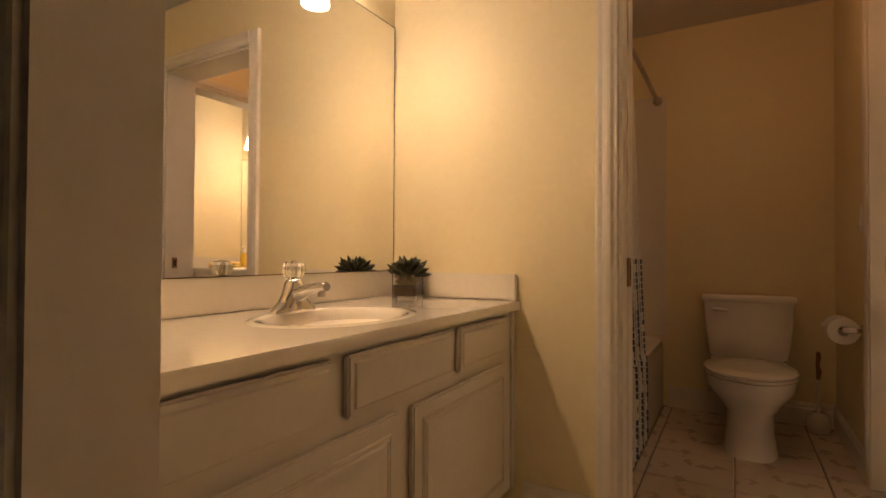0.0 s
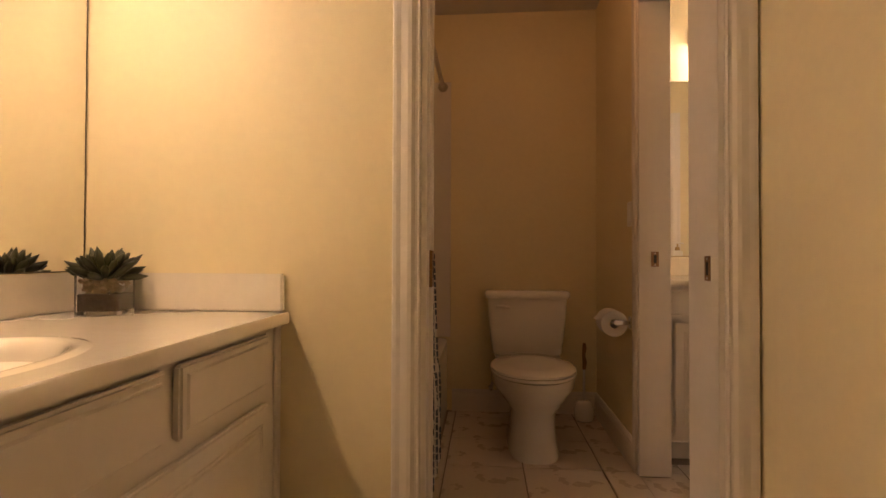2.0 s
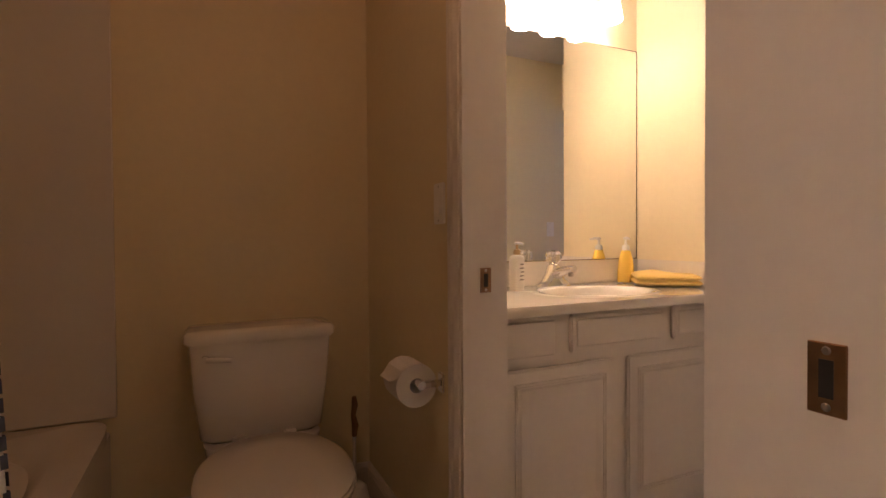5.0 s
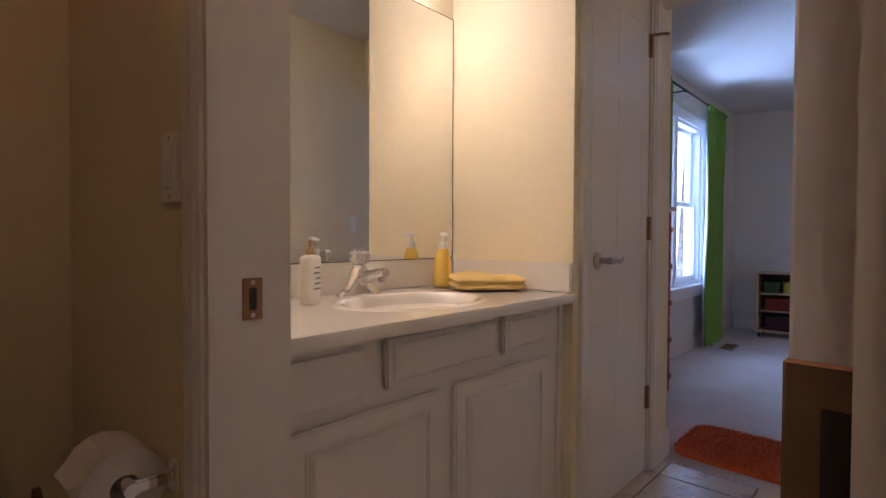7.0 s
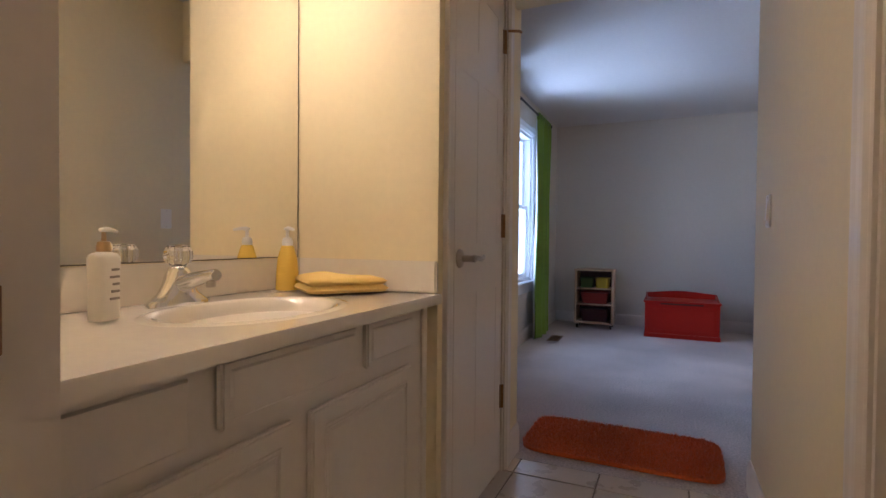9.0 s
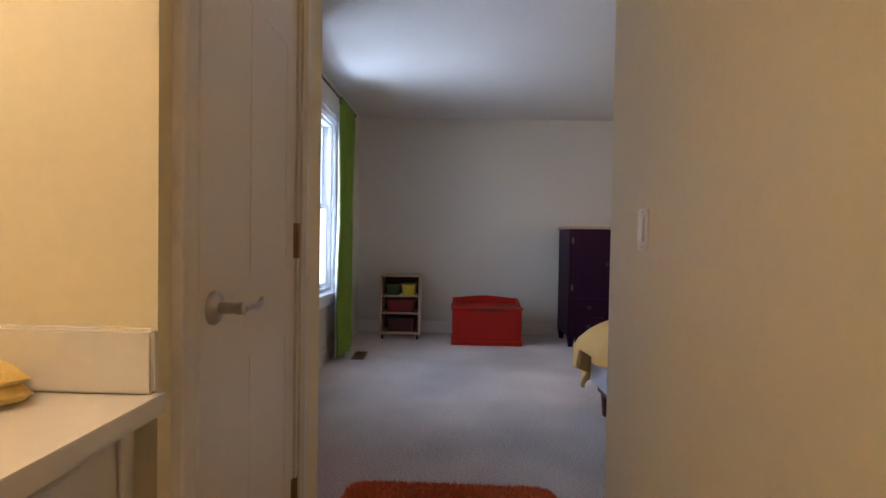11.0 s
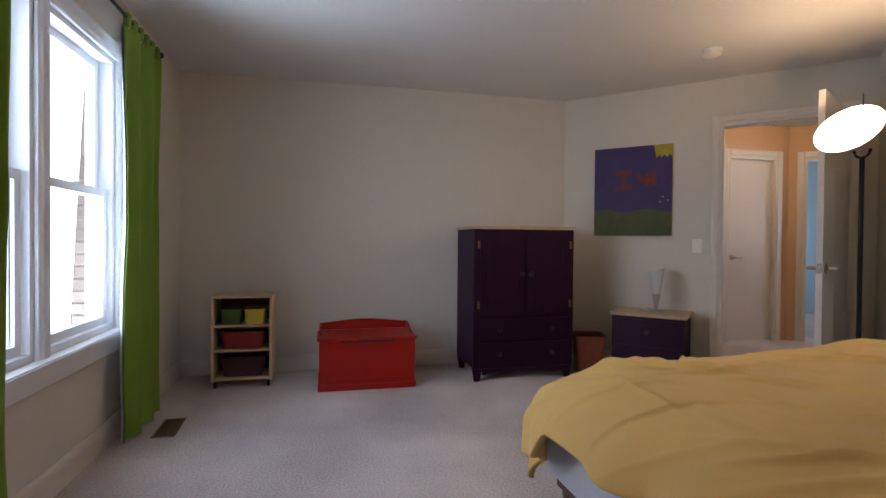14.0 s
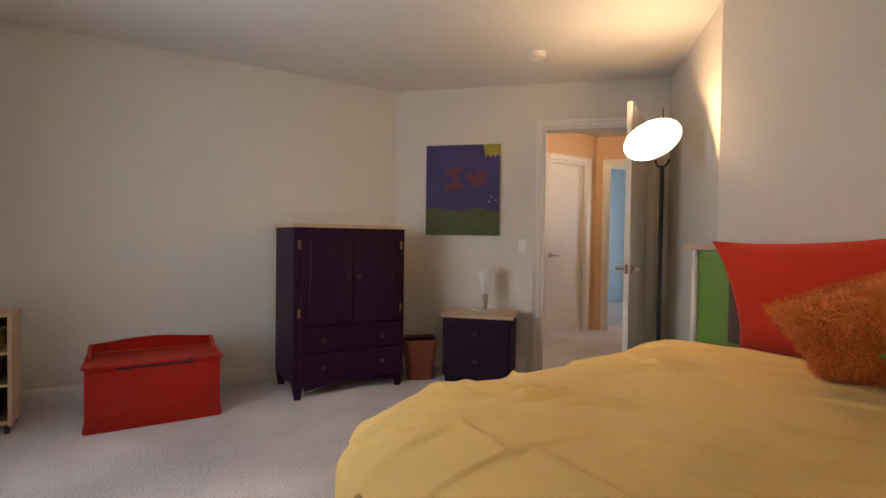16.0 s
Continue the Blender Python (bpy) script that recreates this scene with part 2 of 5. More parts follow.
def tube(points, r, n=10, bm=None):
    """A round bar along points; r is one radius or one for each point."""
    pts = [Vector(p) for p in points]
    rs = r if isinstance(r, (list, tuple)) else [r] * len(pts)
    rows = []
    for i, p in enumerate(pts):
        d = (pts[min(i + 1, len(pts) - 1)] - pts[max(i - 1, 0)]).normalized()
        side = d.cross(Vector((0, 0, 1)) if abs(d.z) < 0.9 else Vector((1, 0, 0))).normalized()
        up = side.cross(d)
        rows.append([p + rs[i] * (math.cos(2 * math.pi * k / n) * side + math.sin(2 * math.pi * k / n) * up) for k in range(n)])
    return rings(rows, bm=bm)


def mesh_object(name, bm, material, smooth=None):
    me = bpy.data.meshes.new(name)
    bm.normal_update()
    if smooth is not None:
        for f in bm.faces:
            f.smooth = True
        for e in bm.edges:
            if len(e.link_faces) == 2 and e.calc_face_angle(0) > radians(smooth):
                e.smooth = False
    bm.to_mesh(me)
    bm.free()
    me.materials.append(material)
    return new(name, me)


def thing(name, at, label, category, group="", rz=0.0):
    ob = new(name)
    ob.empty_display_size = 0.1
    ob.matrix_world = pose(*at, 0, 0, rz)
    return tagged(ob, label, category, group)


def part(name, bm, material, parent, label="", smooth=None, m=None):
    ob = mesh_object(name, bm, material, smooth)
    ob.parent = parent
    if m is not None:
        ob.matrix_local = m
    if label:
        tagged(ob, label)
    return ob


def shared(name, ob, parent, m):
    o = new(name, ob.data)
    o.parent = parent
    o.matrix_local = m
    return o


def structure(name, bm, material, label="", category="", smooth=None):
    return tagged(mesh_object(name, bm, material, smooth), label, category, kind="structure")


def single(name, bm, material, label, category, smooth=None, m=None, group=""):
    ob = mesh_object(name, bm, material, smooth)
    if m is not None:
        ob.matrix_world = m
    return tagged(ob, label, category, group)


def wall_x(x0, x1, y0, y1, holes=(), z1=2.42, bm=None):
    """A wall that runs along x; holes are (from, to, bottom, top)."""
    bm = bm or bmesh.new()
    at = x0
    for a, b, lo, hi in sorted(holes):
        if a > at:
            bx(at, a, y0, y1, 0, z1, bm=bm)
        if lo > 0:
            bx(a, b, y0, y1, 0, lo, bm=bm)
        if hi < z1:
            bx(a, b, y0, y1, hi, z1, bm=bm)
        at = b
    if x1 > at:
        bx(at, x1, y0, y1, 0, z1, bm=bm)
    return bm


def wall_y(x0, x1, y0, y1, holes=(), z1=2.42):
    bm = wall_x(y0, y1, -x1, -x0, holes, z1)
    bmesh.ops.rotate(bm, verts=bm.verts, cent=(0, 0, 0), matrix=Matrix.Rotation(math.pi / 2, 3, "Z"))
    return bm


def moulding(length, height, depth, bm=None):
    """Casing profile along z from 0, width along x, standing proud along -y."""
    b = bmesh.new()
    prof = [(0, 0), (0, -0.6), (0.06, -0.75), (0.12, -0.55), (0.2, -0.62), (0.32, -0.95), (0.45, -1.0), (0.7, -0.9), (0.85, -1.0), (0.95, -1.0), (1, -0.9), (1, 0)]
    rows = [[(px * height, py * depth, z) for px, py in prof] for z in (0, length)]
    rings(rows, bm=b)
    return joined(bm, b)

# ---- structure ----
C = 2.42
DOOR_H = 2.03
# unseen walls before the first bathroom, added to shut out light there
bm = bmesh.new()
bx(-0.85, -0.70, -1.4, 0.405, 0, C, bm=bm)
bx(1.75, 1.90, -1.4, 0.405, 0, C, bm=bm)
bx(-0.85, 1.90, -1.55, -1.4, 0, C, bm=bm)
structure("wall_entry_blocker", bm, M["bed_wall"], "unseen walls added to keep the entry side dark", "wall")
structure("wall_entry", wall_x(-0.85, 1.90, 0.405, 0.525, [(0.02, 0.84, 0, 2.05)]), M["bath_wall"], "cream painted wall with the entry doorway", "wall")
structure("wall_mirror_1", bx(-0.85, -0.675, 0.525, 1.96, 0, C), M["bath_wall"], "cream painted wall behind the vanity mirror", "wall")
structure("wall_tub", bx(-0.85, -0.70, 1.96, 3.86, 0, C), M["bath_wall"], "cream painted wall beside the tub", "wall")
structure("wall_bath_1_side", bx(1.085, 1.205, 0.525, 1.96, 0, C), M["bath_wall"], "cream painted side wall", "wall")
structure("wall_pocket_1", wall_x(-0.70, 1.205, 1.96, 2.135, [(0.255, 1.005, 0, 2.05)]), M["bath_wall"], "cream painted wall with a pocket doorway", "wall")
structure("wall_toilet_back", bx(-0.70, 1.22, 3.74, 3.86, 0, C), M["bath_wall"], "cream painted wall behind the toilet", "wall")
structure("wall_pocket_2", wall_y(1.08, 1.205, 2.135, 3.74, [(2.16, 2.905, 0, 2.05)]), M["bath_wall"], "cream painted wall with a pocket doorway", "wall")
structure("wall_mirror_2", bx(1.205, 2.32, 3.53, 3.78, 0, C), M["bath_wall"], "cream painted wall behind the second mirror", "wall")
structure("wall_vanity_end", bx(2.32, 2.395, 2.985, 3.78, 0, C), M["bath_wall"], "cream painted end wall beside the vanity", "wall")
structure("wall_closet", wall_x(2.395, 3.24, 2.985, 3.105, [(2.425, 3.005, 0, 2.05)]), M["bath_wall"], "cream painted wall with a linen closet door", "wall")
bm = bx(2.395, 3.12, 3.64, 3.78, 0, C)
bx(3.12, 3.24, 3.105, 3.63, 0, C, bm=bm)
structure("wall_closet_inside", bm, M["bed_wall"], "plain closet walls", "wall")
structure("wall_passage", wall_x(1.205, 3.24, 1.89, 2.02, [(1.25, 1.95, 0, 2.05)]), M["bath_wall"], "cream painted passage wall with a switch", "wall")
structure("wall_header", bx(3.06, 3.18, 2.02, 2.985, 2.06, C), M["bath_wall"], "dropped header over the passage opening", "wall")
WIN = [(4.50, 5.22, 0.60, 2.06), (5.29, 6.01, 0.60, 2.06)]
structure("wall_window", wall_x(3.12, 7.43, 3.63, 3.78, WIN), M["bed_wall"], "off-white wall with a double window", "wall")
structure("wall_far", bx(7.28, 7.43, 0.32, 3.63, 0, C), M["bed_wall"], "off-white far bedroom wall", "wall")
structure("wall_head", bx(3.21, 4.74, -0.48, -0.35, 0, C), M["bed_wall"], "off-white wall behind the headboard", "wall")
structure("wall_bedroom_side", bx(3.06, 3.18, -0.48, 1.89, 0, C), M["bed_wall"], "plain off-white bedroom wall", "wall")
# diagonal wall with the bedroom doorway: u runs from the far corner, along (-1, -1)
R2 = math.sqrt(0.5)
DIAG = Matrix(((-R2, R2, 0, 7.28), (-R2, -R2, 0, 0.32), (0, 0, 1, 0), (0, 0, 0, 1)))  # local x along the wall, local y outwards
DOOR_U = (1.30, 2.10)
ob = structure("wall_diagonal", wall_x(0.0, 2.27, 0.0, 0.12, [(DOOR_U[0], DOOR_U[1], 0, 2.05)]), M["bed_wall"], "off-white diagonal wall with an open doorway", "wall")
ob.matrix_world = DIAG
ob = structure("wall_jog", bx(2.27, 2.39, -1.32, 0.12, 0, C), M["bed_wall"], "off-white wall beside the floor lamp", "wall")
ob.matrix_world = DIAG
# hall beyond
structure("wall_hall_door", wall_y(7.60, 7.72, -2.62, -0.80, [(-2.43, -1.82, 0, 2.05)]), M["hall_wall"], "peach hall wall with a closed door", "wall")
bm = bx(7.27, 7.60, -0.75, -0.62, 0, C)
structure("wall_hall_end", bm, M["hall_wall"], "peach hall wall", "wall")
HALL2 = Matrix(((-R2, R2, 0, 7.60), (-R2, -R2, 0, -2.62), (0, 0, 1, 0), (0, 0, 0, 1)))
ob = structure("wall_hall_diagonal", wall_x(0, 2.4, 0, 0.12, [(0.16, 0.96, 0, 2.05)]), M["hall_wall"], "peach diagonal hall wall with an open doorway", "wall")
ob.matrix_world = HALL2
bm = bx(4.9, 6.0, -4.45, -4.32, 0, C)
bx(4.6, 4.72, -4.45, -0.42, 0, C, bm=bm)
structure("wall_hall_far", bm, M["hall_wall"], "peach hall wall", "wall")
bm = bx(9.4, 9.52, -7.0, -2.5, 0, C)
bx(5.2, 9.52, -7.12, -7.0, 0, C, bm=bm)
bx(7.72, 9.4, -2.62, -2.5, 0, C, bm=bm)
bx(5.0, 5.12, -7.12, -4.45, 0, C, bm=bm)
structure("wall_blue_room", bm, M["blue_wall"], "pale blue walls of the room across the hall", "wall")

structure("ceiling", bx(-0.85, 9.52, -7.12, 3.86, C, C + 0.12), M["ceiling"], "white textured ceiling", "ceiling")
structure("floor_carpet", bx(3.15, 9.52, -7.12, 3.63, -0.1, 0.0), M["carpet"], "pale beige cut-pile carpet", "carpet")
structure("floor", bx(-0.85, 3.15, -1.55, 3.78, -0.1, -0.006), M["grout"], "tiled bathroom floor with grey grout", "floor")
structure("ground", bx(-400, 400, 3.9, 800, -0.6, -0.45), M["lawn"], "sunlit lawn outside", "lawn")


def baseboard(name, p0, p1, h=0.13):
    """Along the floor from p0 to p1; the room lies to the left of the way."""
    a, b = Vector((*p0, 0)), Vector((*p1, 0))
    n = (b - a).length
    t = bmesh.new()
    prof = [(0, 0), (0.014, 0), (0.014, 0.095), (0.011, 0.105), (0.013, 0.112), (0.006, h), (0, h)]
    rings([[(x, -py, pz) for py, pz in prof] for x in (0, n)], bm=t)
    bmesh.ops.reverse_faces(t, faces=t.faces[:])
    bmesh.ops.recalc_face_normals(t, faces=t.faces[:])
    ob = structure(name, t, M["trim"], "white painted baseboard", "baseboard")
    d = (b - a).normalized()
    ob.matrix_world = Matrix(((d.x, d.y, 0, a.x), (d.y, -d.x, 0, a.y), (0, 0, 1, 0), (0, 0, 0, 1)))
    return ob


for p0, p1 in [((1.08, 3.74), (0.22, 3.74)), ((1.08, 2.95), (1.08, 3.74)), ((0.158, 1.96), (-0.08, 1.96)), ((1.085, 0.53), (1.085, 1.96)),
               ((2.32, 2.985), (2.32, 3.03)), ((3.24, 2.985), (3.085, 2.985)), ((2.05, 2.02), (3.24, 2.02)), ((3.24, 3.63), (3.24, 2.985)),
               ((7.28, 3.63), (3.21, 3.63)), ((7.28, 0.32), (7.28, 3.63)), ((6.45, -0.51), (7.28, 0.32)), ((4.74, -0.35), (5.675, -1.285)), ((3.21, -0.35), (4.74, -0.35))]:
    baseboard("baseboard", p0, p1)


def casing(name, width, m, height=2.05, w=0.075, d=0.018, label="white moulded door casing"):
    """Frame round an opening that runs from x 0 to width on the wall face y = 0, the room at -y."""
    bm = bmesh.new()
    b = moulding(height + w, w, d)
    bmesh.ops.translate(b, verts=b.verts, vec=(width, 0, 0))
    joined(bm, b)
    b = moulding(height + w, w, d)
    bmesh.ops.scale(b, verts=b.verts, vec=(-1, 1, 1))
    bmesh.ops.reverse_faces(b, faces=b.faces[:])
    joined(bm, b)
    b = moulding(width, w, d)
    bmesh.ops.transform(b, verts=b.verts, matrix=Matrix(((0, 0, 1, 0), (0, 1, 0, 0), (1, 0, 0, height), (0, 0, 0, 1))))
    bmesh.ops.reverse_faces(b, faces=b.faces[:])
    joined(bm, b)
    ob = structure(name, bm, M["trim"], label, "door casing")
    ob.matrix_world = m
    return ob


def lining(name, width, depth, m, height=2.05, t=0.014):
    """Jambs and head inside an opening, a little proud of the wall on both faces."""
    bm = bx(-0.002, t, -0.003, depth + 0.003, 0, height)
    bx(width - t, width + 0.002, -0.003, depth + 0.003, 0, height, bm=bm)
    bx(t, width - t, -0.003, depth + 0.003, height - t, height + 0.002, bm=bm)
    ob = structure(name, bm, M["trim"], "white painted door jamb", "door jamb")
    ob.matrix_world = m
    return ob


FACE_S = lambda x, y: pose(x, y, 0)                 # wall face that looks to -y, opening to +x
FACE_N = lambda x, y: pose(x, y, 0, 0, 0, 180)      # looks to +y, opening to -x
FACE_W = lambda x, y: pose(x, y, 0, 0, 0, -90)      # looks to -x, opening to -y
FACE_E = lambda x, y: pose(x, y, 0, 0, 0, 90)       # looks to +x, opening to +y
casing("trim_entry_out", 0.82, FACE_S(0.02, 0.405))
casing("trim_entry_in", 0.82, FACE_N(0.84, 0.525), w=0.05)
lining("jamb_entry", 0.82, 0.12, FACE_S(0.02, 0.405))
casing("trim_pocket_1", 0.75, FACE_S(0.255, 1.96), w=0.073, d=0.022)
lining("jamb_pocket_1", 0.75, 0.175, FACE_S(0.255, 1.96))
casing("trim_pocket_2", 0.745, FACE_W(1.08, 2.905), w=0.055, d=0.014)
lining("jamb_pocket_2", 0.745, 0.125, FACE_W(1.08, 2.905))
casing("trim_pocket_2", 0.745, FACE_E(1.205, 2.16), w=0.06, d=0.014)
casing("trim_closet", 0.58, FACE_S(2.425, 2.985), w=0.068)
lining("jamb_closet", 0.58, 0.12, FACE_S(2.425, 2.985))
casing("trim_passage", 0.70, FACE_N(1.95, 2.02), w=0.09)
lining("jamb_passage", 0.70, 0.13, FACE_N(1.95, 2.02))
casing("trim_bedroom", 0.80, DIAG @ pose(DOOR_U[0], 0, 0), w=0.07)
lining("jamb_bedroom", 0.80, 0.12, DIAG @ pose(DOOR_U[0], 0, 0))
casing("trim_hall", 0.61, FACE_W(7.60, -1.82), w=0.09)
lining("jamb_hall", 0.61, 0.12, FACE_W(7.60, -1.82))
casing("trim_hall", 0.80, HALL2 @ pose(0.16, 0, 0), w=0.08)
lining("jamb_hall", 0.80, 0.12, HALL2 @ pose(0.16, 0, 0))


# ---- doors ----
def lever(parent, x, y, z, way, flip=1):
    """A lever handle on the face that looks to -y (flip 1) or +y (-1); the lever points along way."""
    s = flip
    b = lathe([(0.033, 0), (0.033, 0.004), (0.028, 0.010), (0.012, 0.014), (0.011, 0.045), (0.0125, 0.050), (0.0125, 0.060), (0.004, 0.064)], 20)
    bmesh.ops.transform(b, verts=b.verts, matrix=Matrix.Translation((x, y, z)) @ Matrix.Rotation(s * math.pi / 2, 4, "X"))
    pts = [(x + way * a, y - s * (0.055 + o), z + h) for a, o, h in ((0, 0, 0), (0.03, 0.004, 0.002), (0.06, 0.006, -0.004), (0.085, 0.004, 0.002), (0.10, 0.0, 0.008))]
    tube(pts, [0.011, 0.009, 0.0075, 0.006, 0.004], 10, bm=b)
    return part("lever_handle", b, M["nickel"], parent, "brushed nickel lever handle", 40)


def panel_door(name, width, label, m, hinge_x=None, handle_x=None, way=1, both=False, group=""):
    """A six-panel door, x 0 to width, face at y = 0 looking to -y, 35 mm thick."""
    d = thing(name, (0, 0, 0), label, "door", group)
    d["kind"] = "structure"
    d.matrix_world = m
    st, mid = 0.105 * width / 0.76, 0.10 * width / 0.76
    xs = [(st, (width - mid) / 2), ((width + mid) / 2, width - st)]
    zs = [(0.22, 0.80), (0.98, 1.58), (1.69, 1.91)]
    for a, b in ((0, st), (width - st, width), (xs[0][1], xs[1][0])):
        part("stile", bx(a, b, 0, 0.035, 0, DOOR_H), M["trim"], d)
    edges = [0, 0.22, 0.80, 0.98, 1.58, 1.69, 1.91, DOOR_H]
    for a, b in zip(edges[0::2], edges[1::2]):
        for x0, x1 in xs:
            part("rail", bx(x0, x1, 0, 0.035, a, b), M["trim"], d)
    for x0, x1 in xs:
        for a, b in zs:
            rows = []
            for ins, dep in ((0, 0.001), (0.008, 0.013), (0.020, 0.014), (0.042, 0.004)):
                rows.append([(x0 + ins, dep, a + ins), (x1 - ins, dep, a + ins), (x1 - ins, dep, b - ins), (x0 + ins, dep, b - ins)])
            back = [[(px, 0.035 - py, pz) for px, py, pz in r] for r in reversed(rows)]
            part("panel", rings(rows + back), M["trim"], d)
    if handle_x is not None:
        lever(d, handle_x, 0, 0.93, way)
        if both:
            lever(d, handle_x, 0.035, 0.93, way, -1)
            part("latch_plate", bx(width, width + 0.002, 0.006, 0.029, 0.90, 0.96), M["nickel"], d)
    if hinge_x is not None:
        for hz in (0.32, 1.055, 1.84):
            b = lathe([(0.007, -0.05), (0.007, 0.05)], 10)
            bmesh.ops.translate(b, verts=b.verts, vec=(hinge_x, -0.006, hz))
            lathe([(0.009, -0.058), (0.004, -0.05)], 10)
            bx(hinge_x - 0.018, hinge_x + 0.018, -0.0025, 0.002, hz - 0.05, hz + 0.05, bm=b)
            part("hinge", b, M["brass"], d, "brass butt hinge", 40)
    return d


panel_door("door_closet", 0.548, "closed white six-panel linen closet door", FACE_S(2.442, 2.99) @ pose(0, 0, 0.008), 0.553, 0.065, 1)
single("door_stop", tube([(2.995, 2.975, 1.895), (3.015, 2.93, 1.895), (3.03, 2.925, 1.895)], 0.006, 8), M["brass"], "small brass hinge-pin door stop", "door stop", 40)
panel_door("door_passage", 0.668, "closed white panel door in the passage", FACE_N(1.934, 1.985) @ pose(0, 0, 0.008))
panel_door("door_hall", 0.578, "closed white six-panel door across the hall", FACE_W(7.63, -1.836) @ pose(0, 0, 0.012), None, 0.06, 1)
hinge_at = DIAG @ Vector((2.075, -0.012, 0.0))
tip = Vector((5.41, -0.43))
ang = math.degrees(math.atan2(tip.y - hinge_at.y, tip.x - hinge_at.x))
panel_door("door_bedroom", 0.79, "open white six-panel bedroom door", pose(hinge_at.x, hinge_at.y, 0.012, 0, 0, ang), 0.0, 0.725, -1, True)


def pocket_edge(name, m, parent_label):
    """The edge of a door that is slid into its wall, with its latch."""
    d = thing(name, (0, 0, 0), parent_label, "pocket door")
    d["kind"] = "structure"
    d.matrix_world = m
    part("slab", bx(-0.10, 0.0, -0.018, 0.018, 0.01, 2.03, 0.002), M["trim"], d)
    b = bx(-0.055, 0.0025, -0.0205, 0.0205, 0.85, 0.95, 0.002)
    part("latch", b, M["brass"], d, "worn brass pocket-door latch")
    part("latch_hole_shade", bx(0.001, 0.0035, -0.007, 0.007, 0.875, 0.925), M["dark"], d)
    part("pull", bx(-0.042, -0.016, -0.0215, 0.0215, 0.875, 0.925), M["dark"], d)
    return d


pocket_edge("door_pocket_bath", pose(0.275, 2.045, 0), "white pocket door slid into the wall")
pocket_edge("door_pocket_toilet", pose(1.143, 2.206, 0, 0, 0, 90), "white pocket door slid into its wall")


def strike(m):
    d = thing("strike_plate", (0, 0, 0), "brass strike plate screwed to a white jamb", "strike plate", "strike plates")
    d.matrix_world = m
    part("plate", bx(-0.016, 0.016, 0, 0.0025, -0.032, 0.032, 0.001), M["brass"], d)
    part("slot_shade", bx(-0.006, 0.006, 0.0015, 0.003, -0.017, 0.017), M["dark"], d)
    for s in (-0.025, 0.025):
        b = lathe([(0.004, 0), (0.003, 0.0012)], 10)
        bmesh.ops.rotate(b, verts=b.verts, cent=(0, 0, 0), matrix=Matrix.Rotation(-math.pi / 2, 3, "X"))
        bmesh.ops.translate(b, verts=b.verts, vec=(0, 0.0025, s))
        part("screw", b, M["nickel"], d)
    return d


strike(pose(1.143, 2.891, 0.925, 0, 0, 180))
strike(pose(0.991, 2.016, 0.905, 0, 0, 90))


def switch(m, label, gangs=1, side="plate"):
    """A rocker switch on a wall face that looks to -y."""
    d = thing("light_switch", (0, 0, 0), label, "light switch")
    d.matrix_world = m
    w = 0.07 + 0.046 * (gangs - 1)
    part("cover_plate", bx(-w / 2, w / 2, -0.006, 0, -0.057, 0.057, 0.004, 2), M["plate"], d)
    for g in range(gangs):
        x = (g - (gangs - 1) / 2) * 0.046
        part("rocker_frame", bx(x - 0.018, x + 0.018, -0.0075, -0.005, -0.035, 0.035, 0.001), M["plate"], d)
        b = bx(x - 0.015, x + 0.015, -0.012, -0.004, -0.031, 0.031, 0.001)
        for v in b.verts:
            if v.co.y < -0.01:
                v.co.y += 0.004 * (v.co.z / 0.031 * 0.5 + 0.5)
        part("rocker", b, M["plate"], d)
        for s in (-0.047, 0.047):
            b = lathe([(0.0035, 0), (0.0028, 0.001)], 10)
            bmesh.ops.transform(b, verts=b.verts, matrix=Matrix.Translation((x, -0.006, s)) @ Matrix.Rotation(math.pi / 2, 4, "X"))
            part("screw", b, M["nickel"], d)
    return d


switch(FACE_N(2.945, 2.02) @ pose(0, 0, 1.11), "almond rocker light switch on the passage wall")
switch(FACE_W(1.08, 3.03) @ pose(0, 0, 1.13), "almond light switch beside the toilet room doorway")
switch(DIAG @ pose(1.13, 0, 1.07), "white rocker light switch beside the bedroom door")


